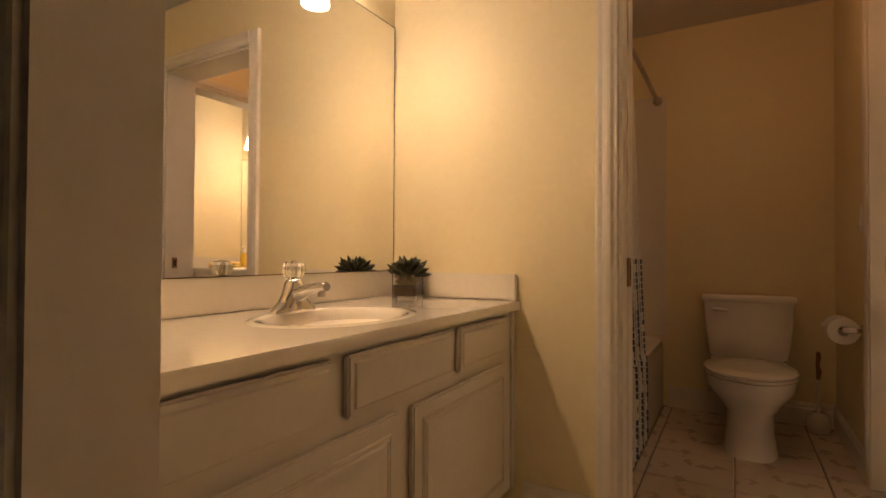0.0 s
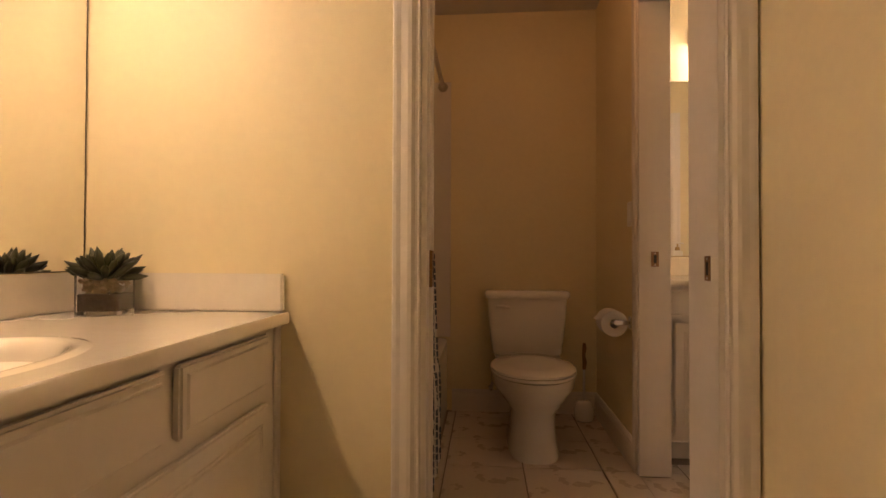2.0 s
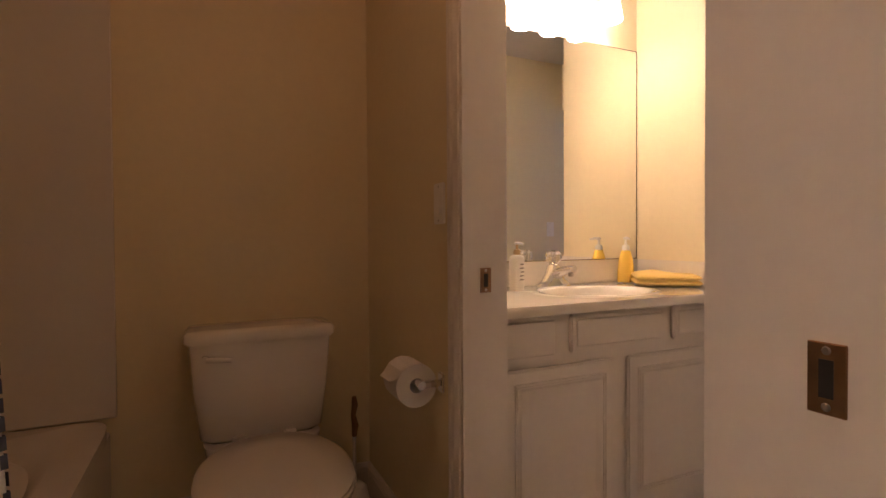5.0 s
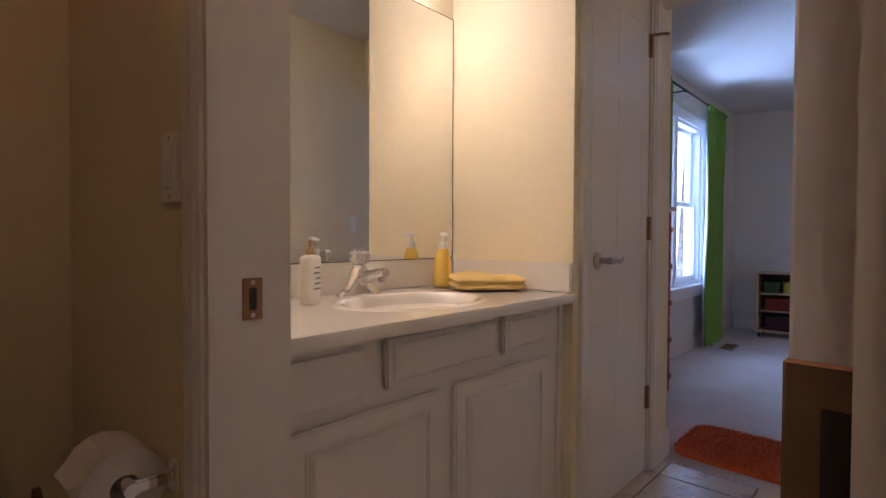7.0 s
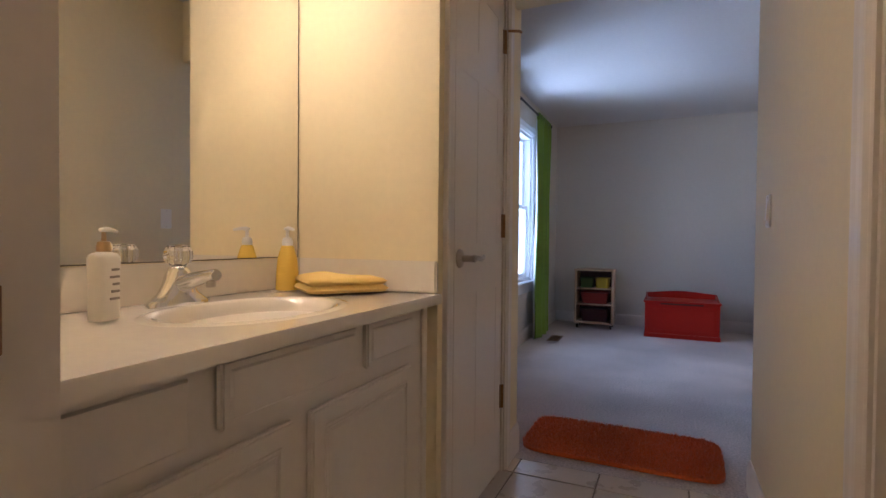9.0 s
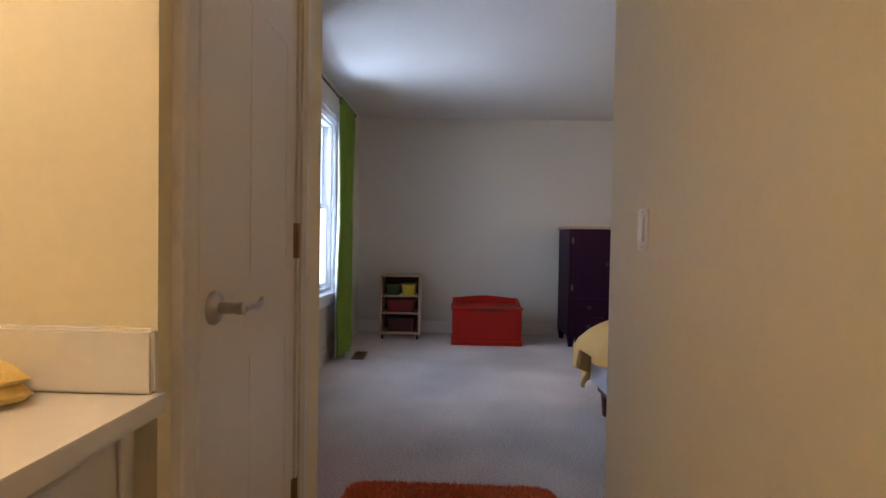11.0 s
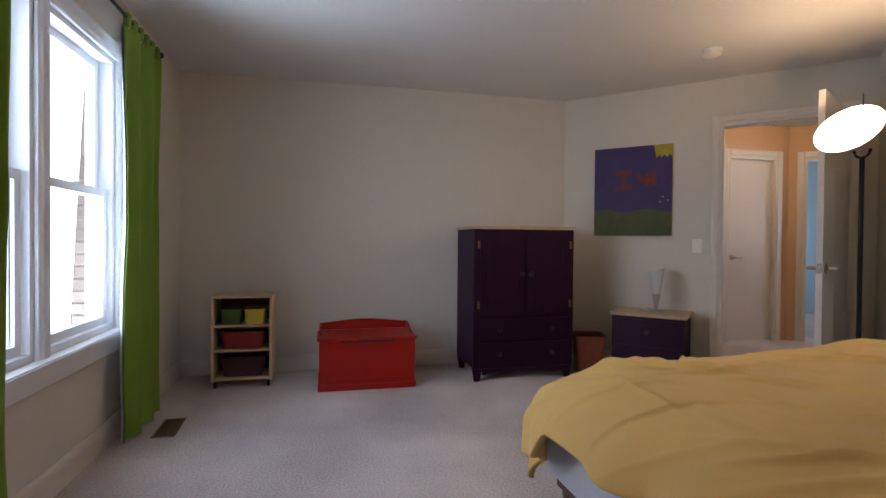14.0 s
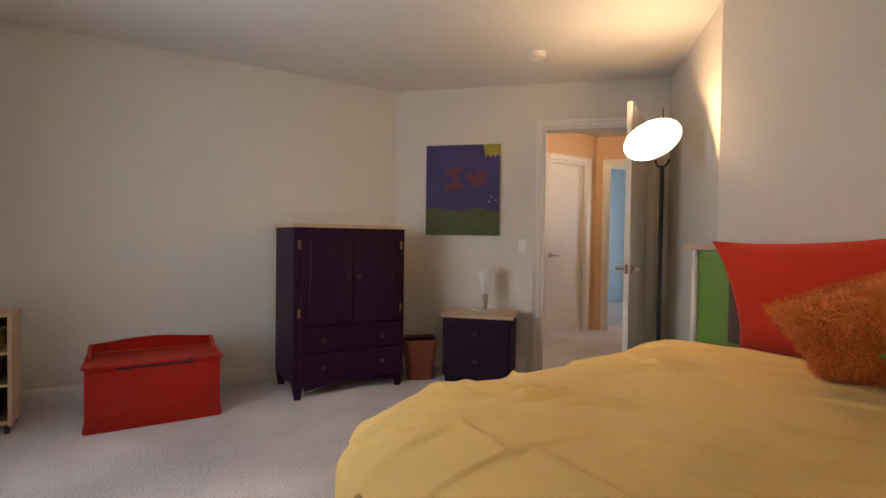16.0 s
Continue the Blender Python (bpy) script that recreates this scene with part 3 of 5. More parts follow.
# ---- bathrooms ----
def vanity(name, width, x_doors, m, height, label):
    """A painted vanity: x 0 to width, front at y = 0 looking to -y, depth 0.52. Fronts from the right-hand end."""
    v = thing(name, (0, 0, 0), label, "vanity cabinet")
    v.matrix_world = m
    bm = bx(0.0, width, 0.02, 0.52, 0.10, height)
    part("carcass", bm, M["cabinet"], v)
    part("toe_kick", bx(0.02, width - 0.02, 0.075, 0.51, 0.0, 0.10), M["cabinet"], v)
    part("face_frame", bx(0.0, width, 0.0, 0.02, 0.10, height, 0.002), M["cabinet"], v)
    part("filler_strip", bx(width - 0.03, width - 0.001, -0.010, 0.0, 0.10, height, 0.003), M["cabinet"], v)
    for x0, x1, z0, z1, kind in x_doors:
        holder = part("door" if kind == "door" else "drawer_front", bx(x0, x1, -0.019, -0.0005, z0, z1, 0.005, 2), M["cabinet"], v)
        ins = 0.055 if kind == "door" else 0.016
        rows = []
        for a, d in ((0, 0.0), (0.006, 0.008), (0.014, 0.008), (0.034, 0.0045)) if kind == "door" else ((0, 0.0), (0.004, 0.004)):
            a += ins
            rows.append([(x0 + a, -0.0195 - d * (1 if kind != "door" else 0.6), z0 + a), (x1 - a, -0.0195 - d * (1 if kind != "door" else 0.6), z0 + a), (x1 - a, -0.0195 - d * (1 if kind != "door" else 0.6), z1 - a), (x0 + a, -0.0195 - d * (1 if kind != "door" else 0.6), z1 - a)])
        part("raised_panel", rings(rows), M["cabinet"], holder)
        if kind == "door":
            # bead that frames the field
            for q in (0.040, 0.049):
                loop = [(q, -0.019), (q + 0.001, -0.0225), (q + 0.004, -0.0225), (q + 0.005, -0.019)]
                part("bead", rings([[(x0 + a, y, z0 + a), (x1 - a, y, z0 + a), (x1 - a, y, z1 - a), (x0 + a, y, z1 - a)] for a, y in loop], caps=False), M["cabinet"], holder)
    return v


def vanity_top(name, width, m, z, sink_x, splash_l, splash_r, label, depth=0.53):
    """A cast top with its bowl and splashes; x 0 to width, front edge at y = -0.03, wall at y = depth."""
    v = thing(name, (0, 0, 0), label, "countertop")
    v.matrix_world = m
    rx, ry, cy, n = 0.225, 0.165, 0.225, 48
    bm = bmesh.new()
    # deck with an oval cut, as a skin from the oval out to the rectangle
    inner = oval(sink_x, cy, z, rx, ry, n)
    outer = []
    for px, py, _ in inner:
        dx, dy = px - sink_x, py - cy
        k = min((((width if dx > 0 else 0) - sink_x) / dx) if abs(dx) > 1e-6 else 1e9, (((depth if dy > 0 else -0.03) - cy) / dy) if abs(dy) > 1e-6 else 1e9)
        outer.append((sink_x + dx * k, cy + dy * k, z))
    for cx_, cy_ in ((0, -0.03), (width, -0.03), (width, depth), (0, depth)):
        i = min(range(n), key=lambda q: (outer[q][0] - cx_) ** 2 + (outer[q][1] - cy_) ** 2)
        outer[i] = (cx_, cy_, z)
    rows = [[(a, b, z - 0.03) for a, b, _ in outer], [(a, b, z - 0.004) for a, b, _ in outer],
            [(sink_x + (a - sink_x) * 0.997, cy + (b - cy) * 0.99, z) for a, b, _ in outer]]
    rows.append([(sink_x + (a - sink_x) * 0.992, cy + (b - cy) * 0.975, z) for a, b, _ in outer])
    rows.append(oval(sink_x, cy, z, rx * 1.18, ry * 1.18, n))
    rows.append(oval(sink_x, cy, z, rx * 1.16, ry * 1.16, n))
    for k, d in ((1.10, 0.004), (1.02, 0.002), (0.98, -0.003), (0.93, -0.02), (0.85, -0.05), (0.7, -0.085), (0.45, -0.11), (0.15, -0.12)):
        rows.append(oval(sink_x, cy, z + d, rx * k, ry * k, n))
    rings(rows, bm=bm, caps=False)
    part("deck", bm, M["marble"], v, smooth=35)
    b = lathe([(0.03, -0.001), (0.03, 0.002), (0.02, 0.003), (0.018, -0.004)], 20)
    part("drain", b, M["chrome"], v, "chrome drain", 40, Matrix.Translation((sink_x, cy, z - 0.119)))
    part("backsplash", bx(0.001, width - 0.001, depth - 0.022, depth - 0.001, z + 0.001, z + 0.10, 0.005, 2), M["marble"], v)
    if splash_r:
        part("side_splash", bx(width - 0.021, width - 0.001, -0.02, depth - 0.0225, z + 0.001, z + 0.10, 0.005, 2), M["marble"], v)
    if splash_l:
        part("side_splash", bx(0.001, 0.021, -0.02, depth - 0.0225, z + 0.001, z + 0.10, 0.005, 2), M["marble"], v)
    return v


def faucet(m, label):
    """A single-handle basin faucet; spout to -y."""
    f = thing("faucet", (0, 0, 0), label, "faucet", "basin faucets")
    f.matrix_world = m
    base = loft([(0, 0, 0, 0.082, 0.030, 2.6), (0, 0, 0.008, 0.082, 0.030, 2.6), (0, 0, 0.016, 0.072, 0.029, 2.4), (0, 0, 0.030, 0.054, 0.029), (0, 0, 0.05, 0.040, 0.029), (0, 0, 0.07, 0.031, 0.029), (0, 0, 0.084, 0.027, 0.027)], 32)
    part("base", base, M["chrome"], f, "polished chrome body", 50)
    pts = [((0, 0.0, 0.046), 0.027, 0.027), ((0, -0.045, 0.060), 0.023, 0.020), ((0, -0.09, 0.072), 0.020, 0.016), ((0, -0.120, 0.076), 0.018, 0.015), ((0, -0.128, 0.076), 0.015, 0.012)]
    rows = [[(c[0] + a * math.cos(2 * math.pi * k / 18), c[1], c[2] + h * math.sin(2 * math.pi * k / 18)) for k in range(18)] for c, a, h in pts]
    part("spout", rings(rows), M["chrome"], f, "", 50)
    part("aerator", lathe([(0.011, 0), (0.0115, 0.02)], 16), M["nickel"], f, "", 40, Matrix.Translation((0, -0.110, 0.048)))
    part("collar", lathe([(0.025, 0.080), (0.022, 0.090), (0.013, 0.096)], 20), M["chrome"], f, "", 40)
    k = bmesh.new()
    rows = []
    for r, z in ((0.014, 0.095), (0.027, 0.103), (0.031, 0.117), (0.030, 0.131), (0.023, 0.143), (0.009, 0.147)):
        rows.append([((r * (1 + 0.10 * (i % 2))) * math.cos(2 * math.pi * i / 20) , (r * (1 + 0.10 * (i % 2))) * math.sin(2 * math.pi * i / 20), z) for i in range(20)])
    part("knob", rings(rows, bm=k), M["acrylic"], f, "faceted clear acrylic knob")
    part("knob_cap", lathe([(0.008, 0.1), (0.008, 0.136)], 12), M["chrome"], f, "", 40)
    return f


def wall_light(m, label):
    """A bar of four bell shades; bar along x on a wall face that looks to -y."""
    w = thing("vanity_light", (0, 0, 0), label, "wall light", "vanity lights")
    w.matrix_world = m
    part("back_plate", bx(-0.30, 0.30, -0.03, 0, -0.035, 0.035, 0.006, 2), M["nickel"], w)
    for i in range(4):
        x = (i - 1.5) * 0.155
        part("arm", tube([(x, -0.02, 0.0), (x, -0.07, 0.012), (x, -0.10, 0.005), (x, -0.105, -0.015)], 0.007, 10), M["nickel"], w)
        part("cap", lathe([(0.010, -0.005), (0.022, -0.018), (0.025, -0.035)], 18), M["nickel"], w, "", 40, Matrix.Translation((x, -0.105, 0)))
        prof = [(0.026, -0.034), (0.034, -0.06), (0.043, -0.10), (0.050, -0.14), (0.053, -0.165)]
        b = lathe(prof + [(r - 0.003, z) for r, z in reversed(prof)], 24, caps=False)
        part("shade", b, M["shade_glass"], w, "lit frosted bell shade", 60, Matrix.Translation((x, -0.105, 0)))
        part("bulb", lathe([(0.006, -0.05), (0.016, -0.06), (0.020, -0.078), (0.014, -0.095), (0.002, -0.10)], 16), M["bulb"], w, "lit bulb", 60, Matrix.Translation((x, -0.105, 0)))
        at = m @ Vector((x, -0.105, -0.128))
        lamp("vanity_bulb", "POINT", Matrix.Translation(at), BATH_BULB, WARM, 0.02)
    return w


def mirror(name, m, w, h, label):
    """A frameless wall mirror on a face that looks to -y."""
    o = thing(name, (0, 0, 0), label, "mirror")
    o.matrix_world = m
    part("glass", bx(0.003, w - 0.003, -0.005, -0.0005, 0.003, h - 0.003), M["mirror"], o)
    bm = bx(0, 0.003, -0.0055, -0.0005, 0, h)
    bx(w - 0.003, w, -0.0055, -0.0005, 0, h, bm=bm)
    bx(0.003, w - 0.003, -0.0055, -0.0005, 0, 0.003, bm=bm)
    bx(0.003, w - 0.003, -0.0055, -0.0005, h - 0.003, h, bm=bm)
    part("edge", bm, M["mirror_edge"], o, "thin dark mirror edge")
    return o


# first bathroom: local x runs along +y, the wall is at x = -0.70
V1 = Matrix(((0, -1, 0, -0.125), (1, 0, 0, 0.53), (0, 0, 1, 0), (0, 0, 0, 1)))
W1 = 1.43
vanity("vanity_cabinet", W1, [(0.05, 0.437, 0.608, 0.742, "drawer"), (0.484, 0.937, 0.608, 0.742, "drawer"), (0.975, 1.338, 0.608, 0.742, "drawer"),
                              (0.09, 0.674, 0.13, 0.575, "door"), (0.732, 1.338, 0.13, 0.575, "door")],
       V1 @ pose(0, 0.0, 0), 0.755, "white painted bathroom vanity with raised-panel doors")
vanity_top("stone_counter", W1, V1, 0.787, 0.72, False, True, "cream cultured-marble vanity top with a moulded basin", 0.55)
faucet(V1 @ pose(0.71, 0.385, 0.79), "chrome basin faucet with a clear knob")
mirror("wall_mirror", V1 @ pose(0.0, 0.55, 0.889), W1 - 0.004, 1.045, "large frameless wall mirror over the vanity")
wall_light(V1 @ pose(0.82, 0.55, 2.06), "brushed nickel bar with four lit bell shades")

# second bathroom
V2 = pose(1.207, 3.0, 0)
W2 = 1.112
vanity("vanity_cabinet", W2, [(0.02, 0.26, 0.66, 0.80, "drawer"), (0.31, 0.71, 0.675, 0.795, "drawer"), (0.755, 1.00, 0.68, 0.795, "drawer"),
                              (0.06, 0.49, 0.14, 0.64, "door"), (0.545, 1.00, 0.14, 0.64, "door")],
       V2 @ pose(0, 0.028, 0), 0.803, "white painted vanity with raised-panel doors")
vanity_top("stone_counter", W2, V2, 0.835, 0.60, False, True, "cream cultured-marble vanity top with a moulded basin")
faucet(V2 @ pose(0.555, 0.425, 0.838), "chrome basin faucet with a clear knob")
mirror("wall_mirror", V2 @ pose(0.0, 0.53, 0.937), W2 - 0.002, 0.965, "large frameless wall mirror over the vanity")
wall_light(V2 @ pose(0.62, 0.53, 2.125), "brushed nickel bar with four lit bell shades")


def pump_bottle(m, kind):
    if kind == "soap":
        o = thing("soap_dispenser", (0, 0, 0), "yellow soap dispenser with a clear pump", "soap dispenser")
        o.matrix_world = m
        part("bottle", lathe([(0.034, 0), (0.036, 0.004), (0.035, 0.05), (0.030, 0.10), (0.020, 0.135), (0.016, 0.14)], 24), M["soap"], o, "", 50)
        pump, z0 = M["opal"], 0.14
    else:
        o = thing("lotion_bottle", (0, 0, 0), "white lotion bottle with a tan pump", "lotion bottle")
        o.matrix_world = m
        part("bottle", loft([(0, 0, 0, 0.031, 0.023, 4), (0, 0, 0.004, 0.034, 0.025, 4), (0, 0, 0.08, 0.033, 0.024, 4), (0, 0, 0.154, 0.036, 0.026, 4), (0, 0, 0.164, 0.032, 0.022, 3), (0, 0, 0.168, 0.016, 0.016)], 32), M["lotion"], o, "", 50)
        bm = bmesh.new()
        for k in range(5):
            bx(-0.020, 0.012 - 0.005 * (k % 3), 0.0235, 0.0262, 0.05 + 0.018 * k, 0.056 + 0.018 * k, bm=bm)
        part("label_print", bm, M["print"], o, "grey label print")
        pump, z0 = M["lotion_cap"], 0.17
    part("collar", lathe([(0.016, z0), (0.017, z0 + 0.012), (0.014, z0 + 0.024), (0.006, z0 + 0.026), (0.005, z0 + 0.05)], 18), pump, o, "", 40)
    b = bx(-0.008, 0.008, -0.010, 0.010, z0 + 0.048, z0 + 0.058, 0.003)
    tube([(0, 0, z0 + 0.054), (-0.02, 0, z0 + 0.054), (-0.045, 0, z0 + 0.050)], [0.007, 0.006, 0.004], 8, bm=b)
    part("pump_head", b, pump if kind == "soap" else M["lotion"], o, "", 40)
    return o


pump_bottle(pose(2.165, 3.44, 0.839, 0, 0, 65), "soap")
pump_bottle(pose(1.535, 3.345, 0.839, 0, 0, 200) @ Matrix.Scale(0.79, 4), "lotion")

# folded hand towel
tw = thing("hand_towel", (2.205, 3.265, 0.839), "folded yellow hand towel lying on the vanity top", "towel", rz=-38)
for i, (a, b, h) in enumerate(((0.125, 0.095, 0.024), (0.122, 0.092, 0.022))):
    nx, ny = 26, 18
    top, bot = [], []
    z0 = 0.001 + i * 0.023
    bm = bmesh.new()
    rows = []
    for s in (-1, 1):
        for j in range(ny):
            v = -1 + 2 * j / (ny - 1)
            v = v if s < 0 else -v
            row = []
            for k in range(nx):
                u = -1 + 2 * k / (nx - 1)
                e = (max(0, 1 - abs(u) ** 14) * max(0, 1 - abs(v) ** 14)) ** 0.5
                w = noise.noise((u * 2.2 + i * 7, v * 2.0, 3.0)) * 0.005 + (0.014 * math.exp(-((u + 0.35) ** 2) * 4) * (0.5 + 0.5 * v) if i == 1 else 0)
                row.append((u * a + 0.004 * noise.noise((v * 3, i, 1)), v * b, z0 + h / 2 + s * e * h / 2 + (w if i else max(0, w) * 0.3) * (0.5 + 0.5 * s)))
            rows.append(row)
    rings(rows + [rows[0]], closed=False, caps=False, bm=bm)
    bmesh.ops.remove_doubles(bm, verts=bm.verts, dist=0.0005)
    part("fold", bm, M["towel"], tw, "", 80)

# succulent in a glass cube
pl = thing("potted_succulent", (-0.535, 1.865, 0.788), "dark succulent in a square glass pot of soil", "potted plant", rz=12)
s = 0.051
b = bmesh.new()
rings([oval(0, 0, 0.0, s, s, 32, 9), oval(0, 0, 0.096, s, s, 32, 9), oval(0, 0, 0.096, s - 0.004, s - 0.004, 32, 9), oval(0, 0, 0.008, s - 0.004, s - 0.004, 32, 9)], bm=b)
part("glass_pot", b, M["clear"], pl, "clear square glass", 40)
part("soil", loft([(0, 0, 0.009, s - 0.005, s - 0.005, 9), (0, 0, 0.050, s - 0.005, s - 0.005, 9)], 32), M["soil"], pl)
bm = bmesh.new()
rnd = random.Random(4)
for i in range(170):
    c = (rnd.uniform(-1, 1) * (s - 0.012), rnd.uniform(-1, 1) * (s - 0.012), rnd.uniform(0.054, 0.084))
    bmesh.ops.create_icosphere(bm, subdivisions=1, radius=rnd.uniform(0.004, 0.0075), matrix=Matrix.Translation(c))
tagged(part("pebbles", bm, M["pebble"], pl, "tan pebbles"), kind="stuff")
for i in range(40):
    a, el = i * 2.399, 0.10 + 1.2 * (i / 40)
    L = (0.092 - 0.034 * i / 40) * rnd.uniform(0.82, 1.12)
    root = Vector((0.014 * math.cos(a), 0.014 * math.sin(a), 0.086 + 0.016 * i / 40))
    d = Vector((math.cos(a) * math.cos(el), math.sin(a) * math.cos(el), math.sin(el)))
    droop = rnd.uniform(-0.004, 0.012)
    pts = [root, root + d * L * 0.35, root + d * L * 0.72 + Vector((0, 0, droop * 0.5)), root + d * L + Vector((0, 0, droop))]
    part("leaf", tube(pts, [0.004, 0.0085, 0.0095, 0.001], 6), M["leaf"], pl, "", 80)

# toilet
to = thing("toilet", (0.655, 3.72, 0.0), "white two-piece toilet with a closed lid", "toilet")
part("pedestal", loft([(0, -0.42, 0.0, 0.118, 0.30, 3), (0, -0.42, 0.03, 0.113, 0.292, 3), (0, -0.42, 0.12, 0.104, 0.27, 2.8), (0, -0.43, 0.21, 0.108, 0.268, 2.5), (0, -0.46, 0.27, 0.155, 0.285), (0, -0.48, 0.33, 0.192, 0.292), (0, -0.48, 0.385, 0.197, 0.295)], 40), M["porcelain"], to, "", 50)
part("rear_deck", loft([(0, -0.13, 0.22, 0.11, 0.10, 4), (0, -0.13, 0.36, 0.17, 0.12, 5), (0, -0.13, 0.395, 0.175, 0.12, 5)], 32), M["porcelain"], to, "", 50)
part("seat", loft([(0, -0.495, 0.386, 0.195, 0.265, 2.2), (0, -0.495, 0.392, 0.20, 0.27, 2.2), (0, -0.495, 0.403, 0.199, 0.269, 2.2)], 40), M["porcelain"], to, "", 50)
part("lid", loft([(0, -0.49, 0.405, 0.196, 0.266, 2.2), (0, -0.49, 0.414, 0.197, 0.267, 2.2), (0, -0.49, 0.422, 0.186, 0.255, 2.2), (0, -0.49, 0.425, 0.11, 0.16, 2.2)], 40), M["porcelain"], to, "", 60)
for sx in (-0.075, 0.075):
    part("lid_hinge", bx(sx - 0.02, sx + 0.02, -0.225, -0.19, 0.395, 0.42, 0.006, 2), M["porcelain"], to)
part("tank", loft([(0, -0.115, 0.395, 0.165, 0.075, 6), (0, -0.115, 0.41, 0.185, 0.088, 6), (0, -0.115, 0.57, 0.203, 0.094, 7), (0, -0.115, 0.735, 0.213, 0.098, 7)], 48), M["porcelain"], to, "", 50)
part("tank_lid", loft([(0, -0.117, 0.735, 0.222, 0.106, 7), (0, -0.117, 0.745, 0.227, 0.110, 7), (0, -0.117, 0.768, 0.226, 0.109, 7), (0, -0.117, 0.777, 0.217, 0.100, 7), (0, -0.117, 0.779, 0.15, 0.06, 5)], 48), M["porcelain"], to, "", 60)
b = loft([(0, 0, 0, 0.012, 0.012), (0, 0, 0.012, 0.012, 0.012)], 14)
bmesh.ops.rotate(b, verts=b.verts, cent=(0, 0, 0), matrix=Matrix.Rotation(math.pi / 2, 3, "X"))
bmesh.ops.translate(b, verts=b.verts, vec=(-0.165, -0.208, 0.69))
tube([(-0.165, -0.224, 0.69), (-0.13, -0.228, 0.688), (-0.095, -0.226, 0.684)], [0.009, 0.010, 0.008], 10, bm=b)
part("flush_lever", b, M["porcelain"], to, "white flush lever", 50)
part("supply_valve", tube([(-0.19, -0.0, 0.16), (-0.19, -0.05, 0.16), (-0.18, -0.06, 0.22), (-0.15, -0.10, 0.39)], [0.014, 0.012, 0.006, 0.005], 8), M["nickel"], to, "metal supply valve", 50)

to.scale = (1.05, 1.04, 0.955)

# paper holder on the toilet room wall
ph = thing("toilet_paper_holder", (1.08, 3.06, 0.635), "chrome holder with a white paper roll", "paper holder", rz=-90)
part("wall_plate", bx(0.02, 0.055, -0.008, 0, -0.028, 0.028, 0.004, 2), M["chrome"], ph)
part("arm", bx(0.03, 0.045, -0.075, -0.007, -0.010, 0.010, 0.004, 2), M["chrome"], ph)
b = lathe([(0.011, -0.075), (0.011, 0.075)], 14)
bmesh.ops.transform(b, verts=b.verts, matrix=Matrix.Translation((-0.025, -0.068, 0)) @ Matrix.Rotation(math.pi / 2, 4, "Y"))
part("bar", b, M["chrome"], ph, "", 50)
b = bmesh.new()
rows = []
for r, x in ((0.021, -0.095), (0.060, -0.095), (0.060, 0.015), (0.021, 0.015), (0.021, -0.095)):
    rows.append([(x, -0.068 + r * math.cos(2 * math.pi * k / 32), -0.008 + r * math.sin(2 * math.pi * k / 32)) for k in range(32)])
rings(rows, caps=False, bm=b)
part("paper_roll", b, M["paper"], ph, "white tissue roll", 50)
b = bmesh.new()
rings([[(x, -0.068 - 0.060 * math.cos(a) - 0.002, -0.008 + 0.060 * math.sin(a) + 0.002) for x in (-0.095, 0.015)] for a in (1.57, 1.2, 0.8, 0.4)] + [[(-0.09, -0.140, 0.004), (-0.02, -0.136, 0.004)]], closed=False, caps=False, bm=b)
part("loose_sheet", b, M["paper"], ph)

# toilet brush
tb = thing("toilet_brush", (0.985, 3.62, 0.0), "white toilet brush standing in its cup", "toilet brush")
part("cup", lathe([(0.045, 0), (0.055, 0.01), (0.058, 0.06), (0.045, 0.10), (0.03, 0.11)], 24), M["porcelain"], tb, "", 50)
part("stick", lathe([(0.008, 0.10), (0.007, 0.30)], 10), M["porcelain"], tb, "", 50)
part("grip", tube([(0, 0, 0.29), (0.004, 0, 0.33), (-0.003, 0, 0.37), (0.003, 0, 0.41), (0, 0, 0.44)], [0.009, 0.013, 0.009, 0.012, 0.008], 10), M["brass"], tb, "dark twisted grip", 50)

# flush light over the toilet
tl = thing("ceiling_light", (0.60, 2.55, C), "small round flush light with a dim amber glow", "ceiling light")
part("pan", lathe([(0.11, 0), (0.11, -0.018)], 28), M["nickel"], tl, "", 40)
part("dome", lathe([(0.10, -0.018), (0.095, -0.045), (0.06, -0.07), (0.002, -0.078)], 28), M["dim_glass"], tl, "dim opal dome", 40)
lamp("toilet_bulb", "POINT", Matrix.Translation((0.60, 2.55, C - 0.13)), 2.2, (1.0, 0.52, 0.22), 0.05)

# tub with its curtain
tu = thing("bathtub", (-0.25, 2.92, 0.0), "white enamelled built-in bathtub behind a curtain", "bathtub")
part("apron", bx(0.40, 0.44, -0.78, 0.815, 0.0, 0.40, 0.006), M["tub"], tu)
b = rings([oval(0, 0, 0.40, 0.45, 0.818, 48, 14), oval(0, 0, 0.44, 0.45, 0.818, 48, 14), oval(0, 0, 0.445, 0.37, 0.72, 48, 5), oval(0, 0, 0.40, 0.33, 0.69, 48, 4), oval(0, 0, 0.12, 0.27, 0.60, 48, 3.5), oval(0, 0, 0.10, 0.1, 0.3, 48, 2)])
part("basin", b, M["tub"], tu, "", 50)
structure("trim_surround", bx(-0.69, 0.21, 3.728, 3.739, 0.445, 2.0, 0.003), M["tub"], "smooth white tub surround panel", "wall panel")
rd = thing("shower_rod", (0.16, 2.92, 1.97), "chrome shower curtain rod", "curtain rod")
b = lathe([(0.0125, -0.80), (0.0125, 0.80)], 14)
bmesh.ops.rotate(b, verts=b.verts, cent=(0, 0, 0), matrix=Matrix.Rotation(math.pi / 2, 3, "X"))
part("rod", b, M["nickel"], rd, "", 50)
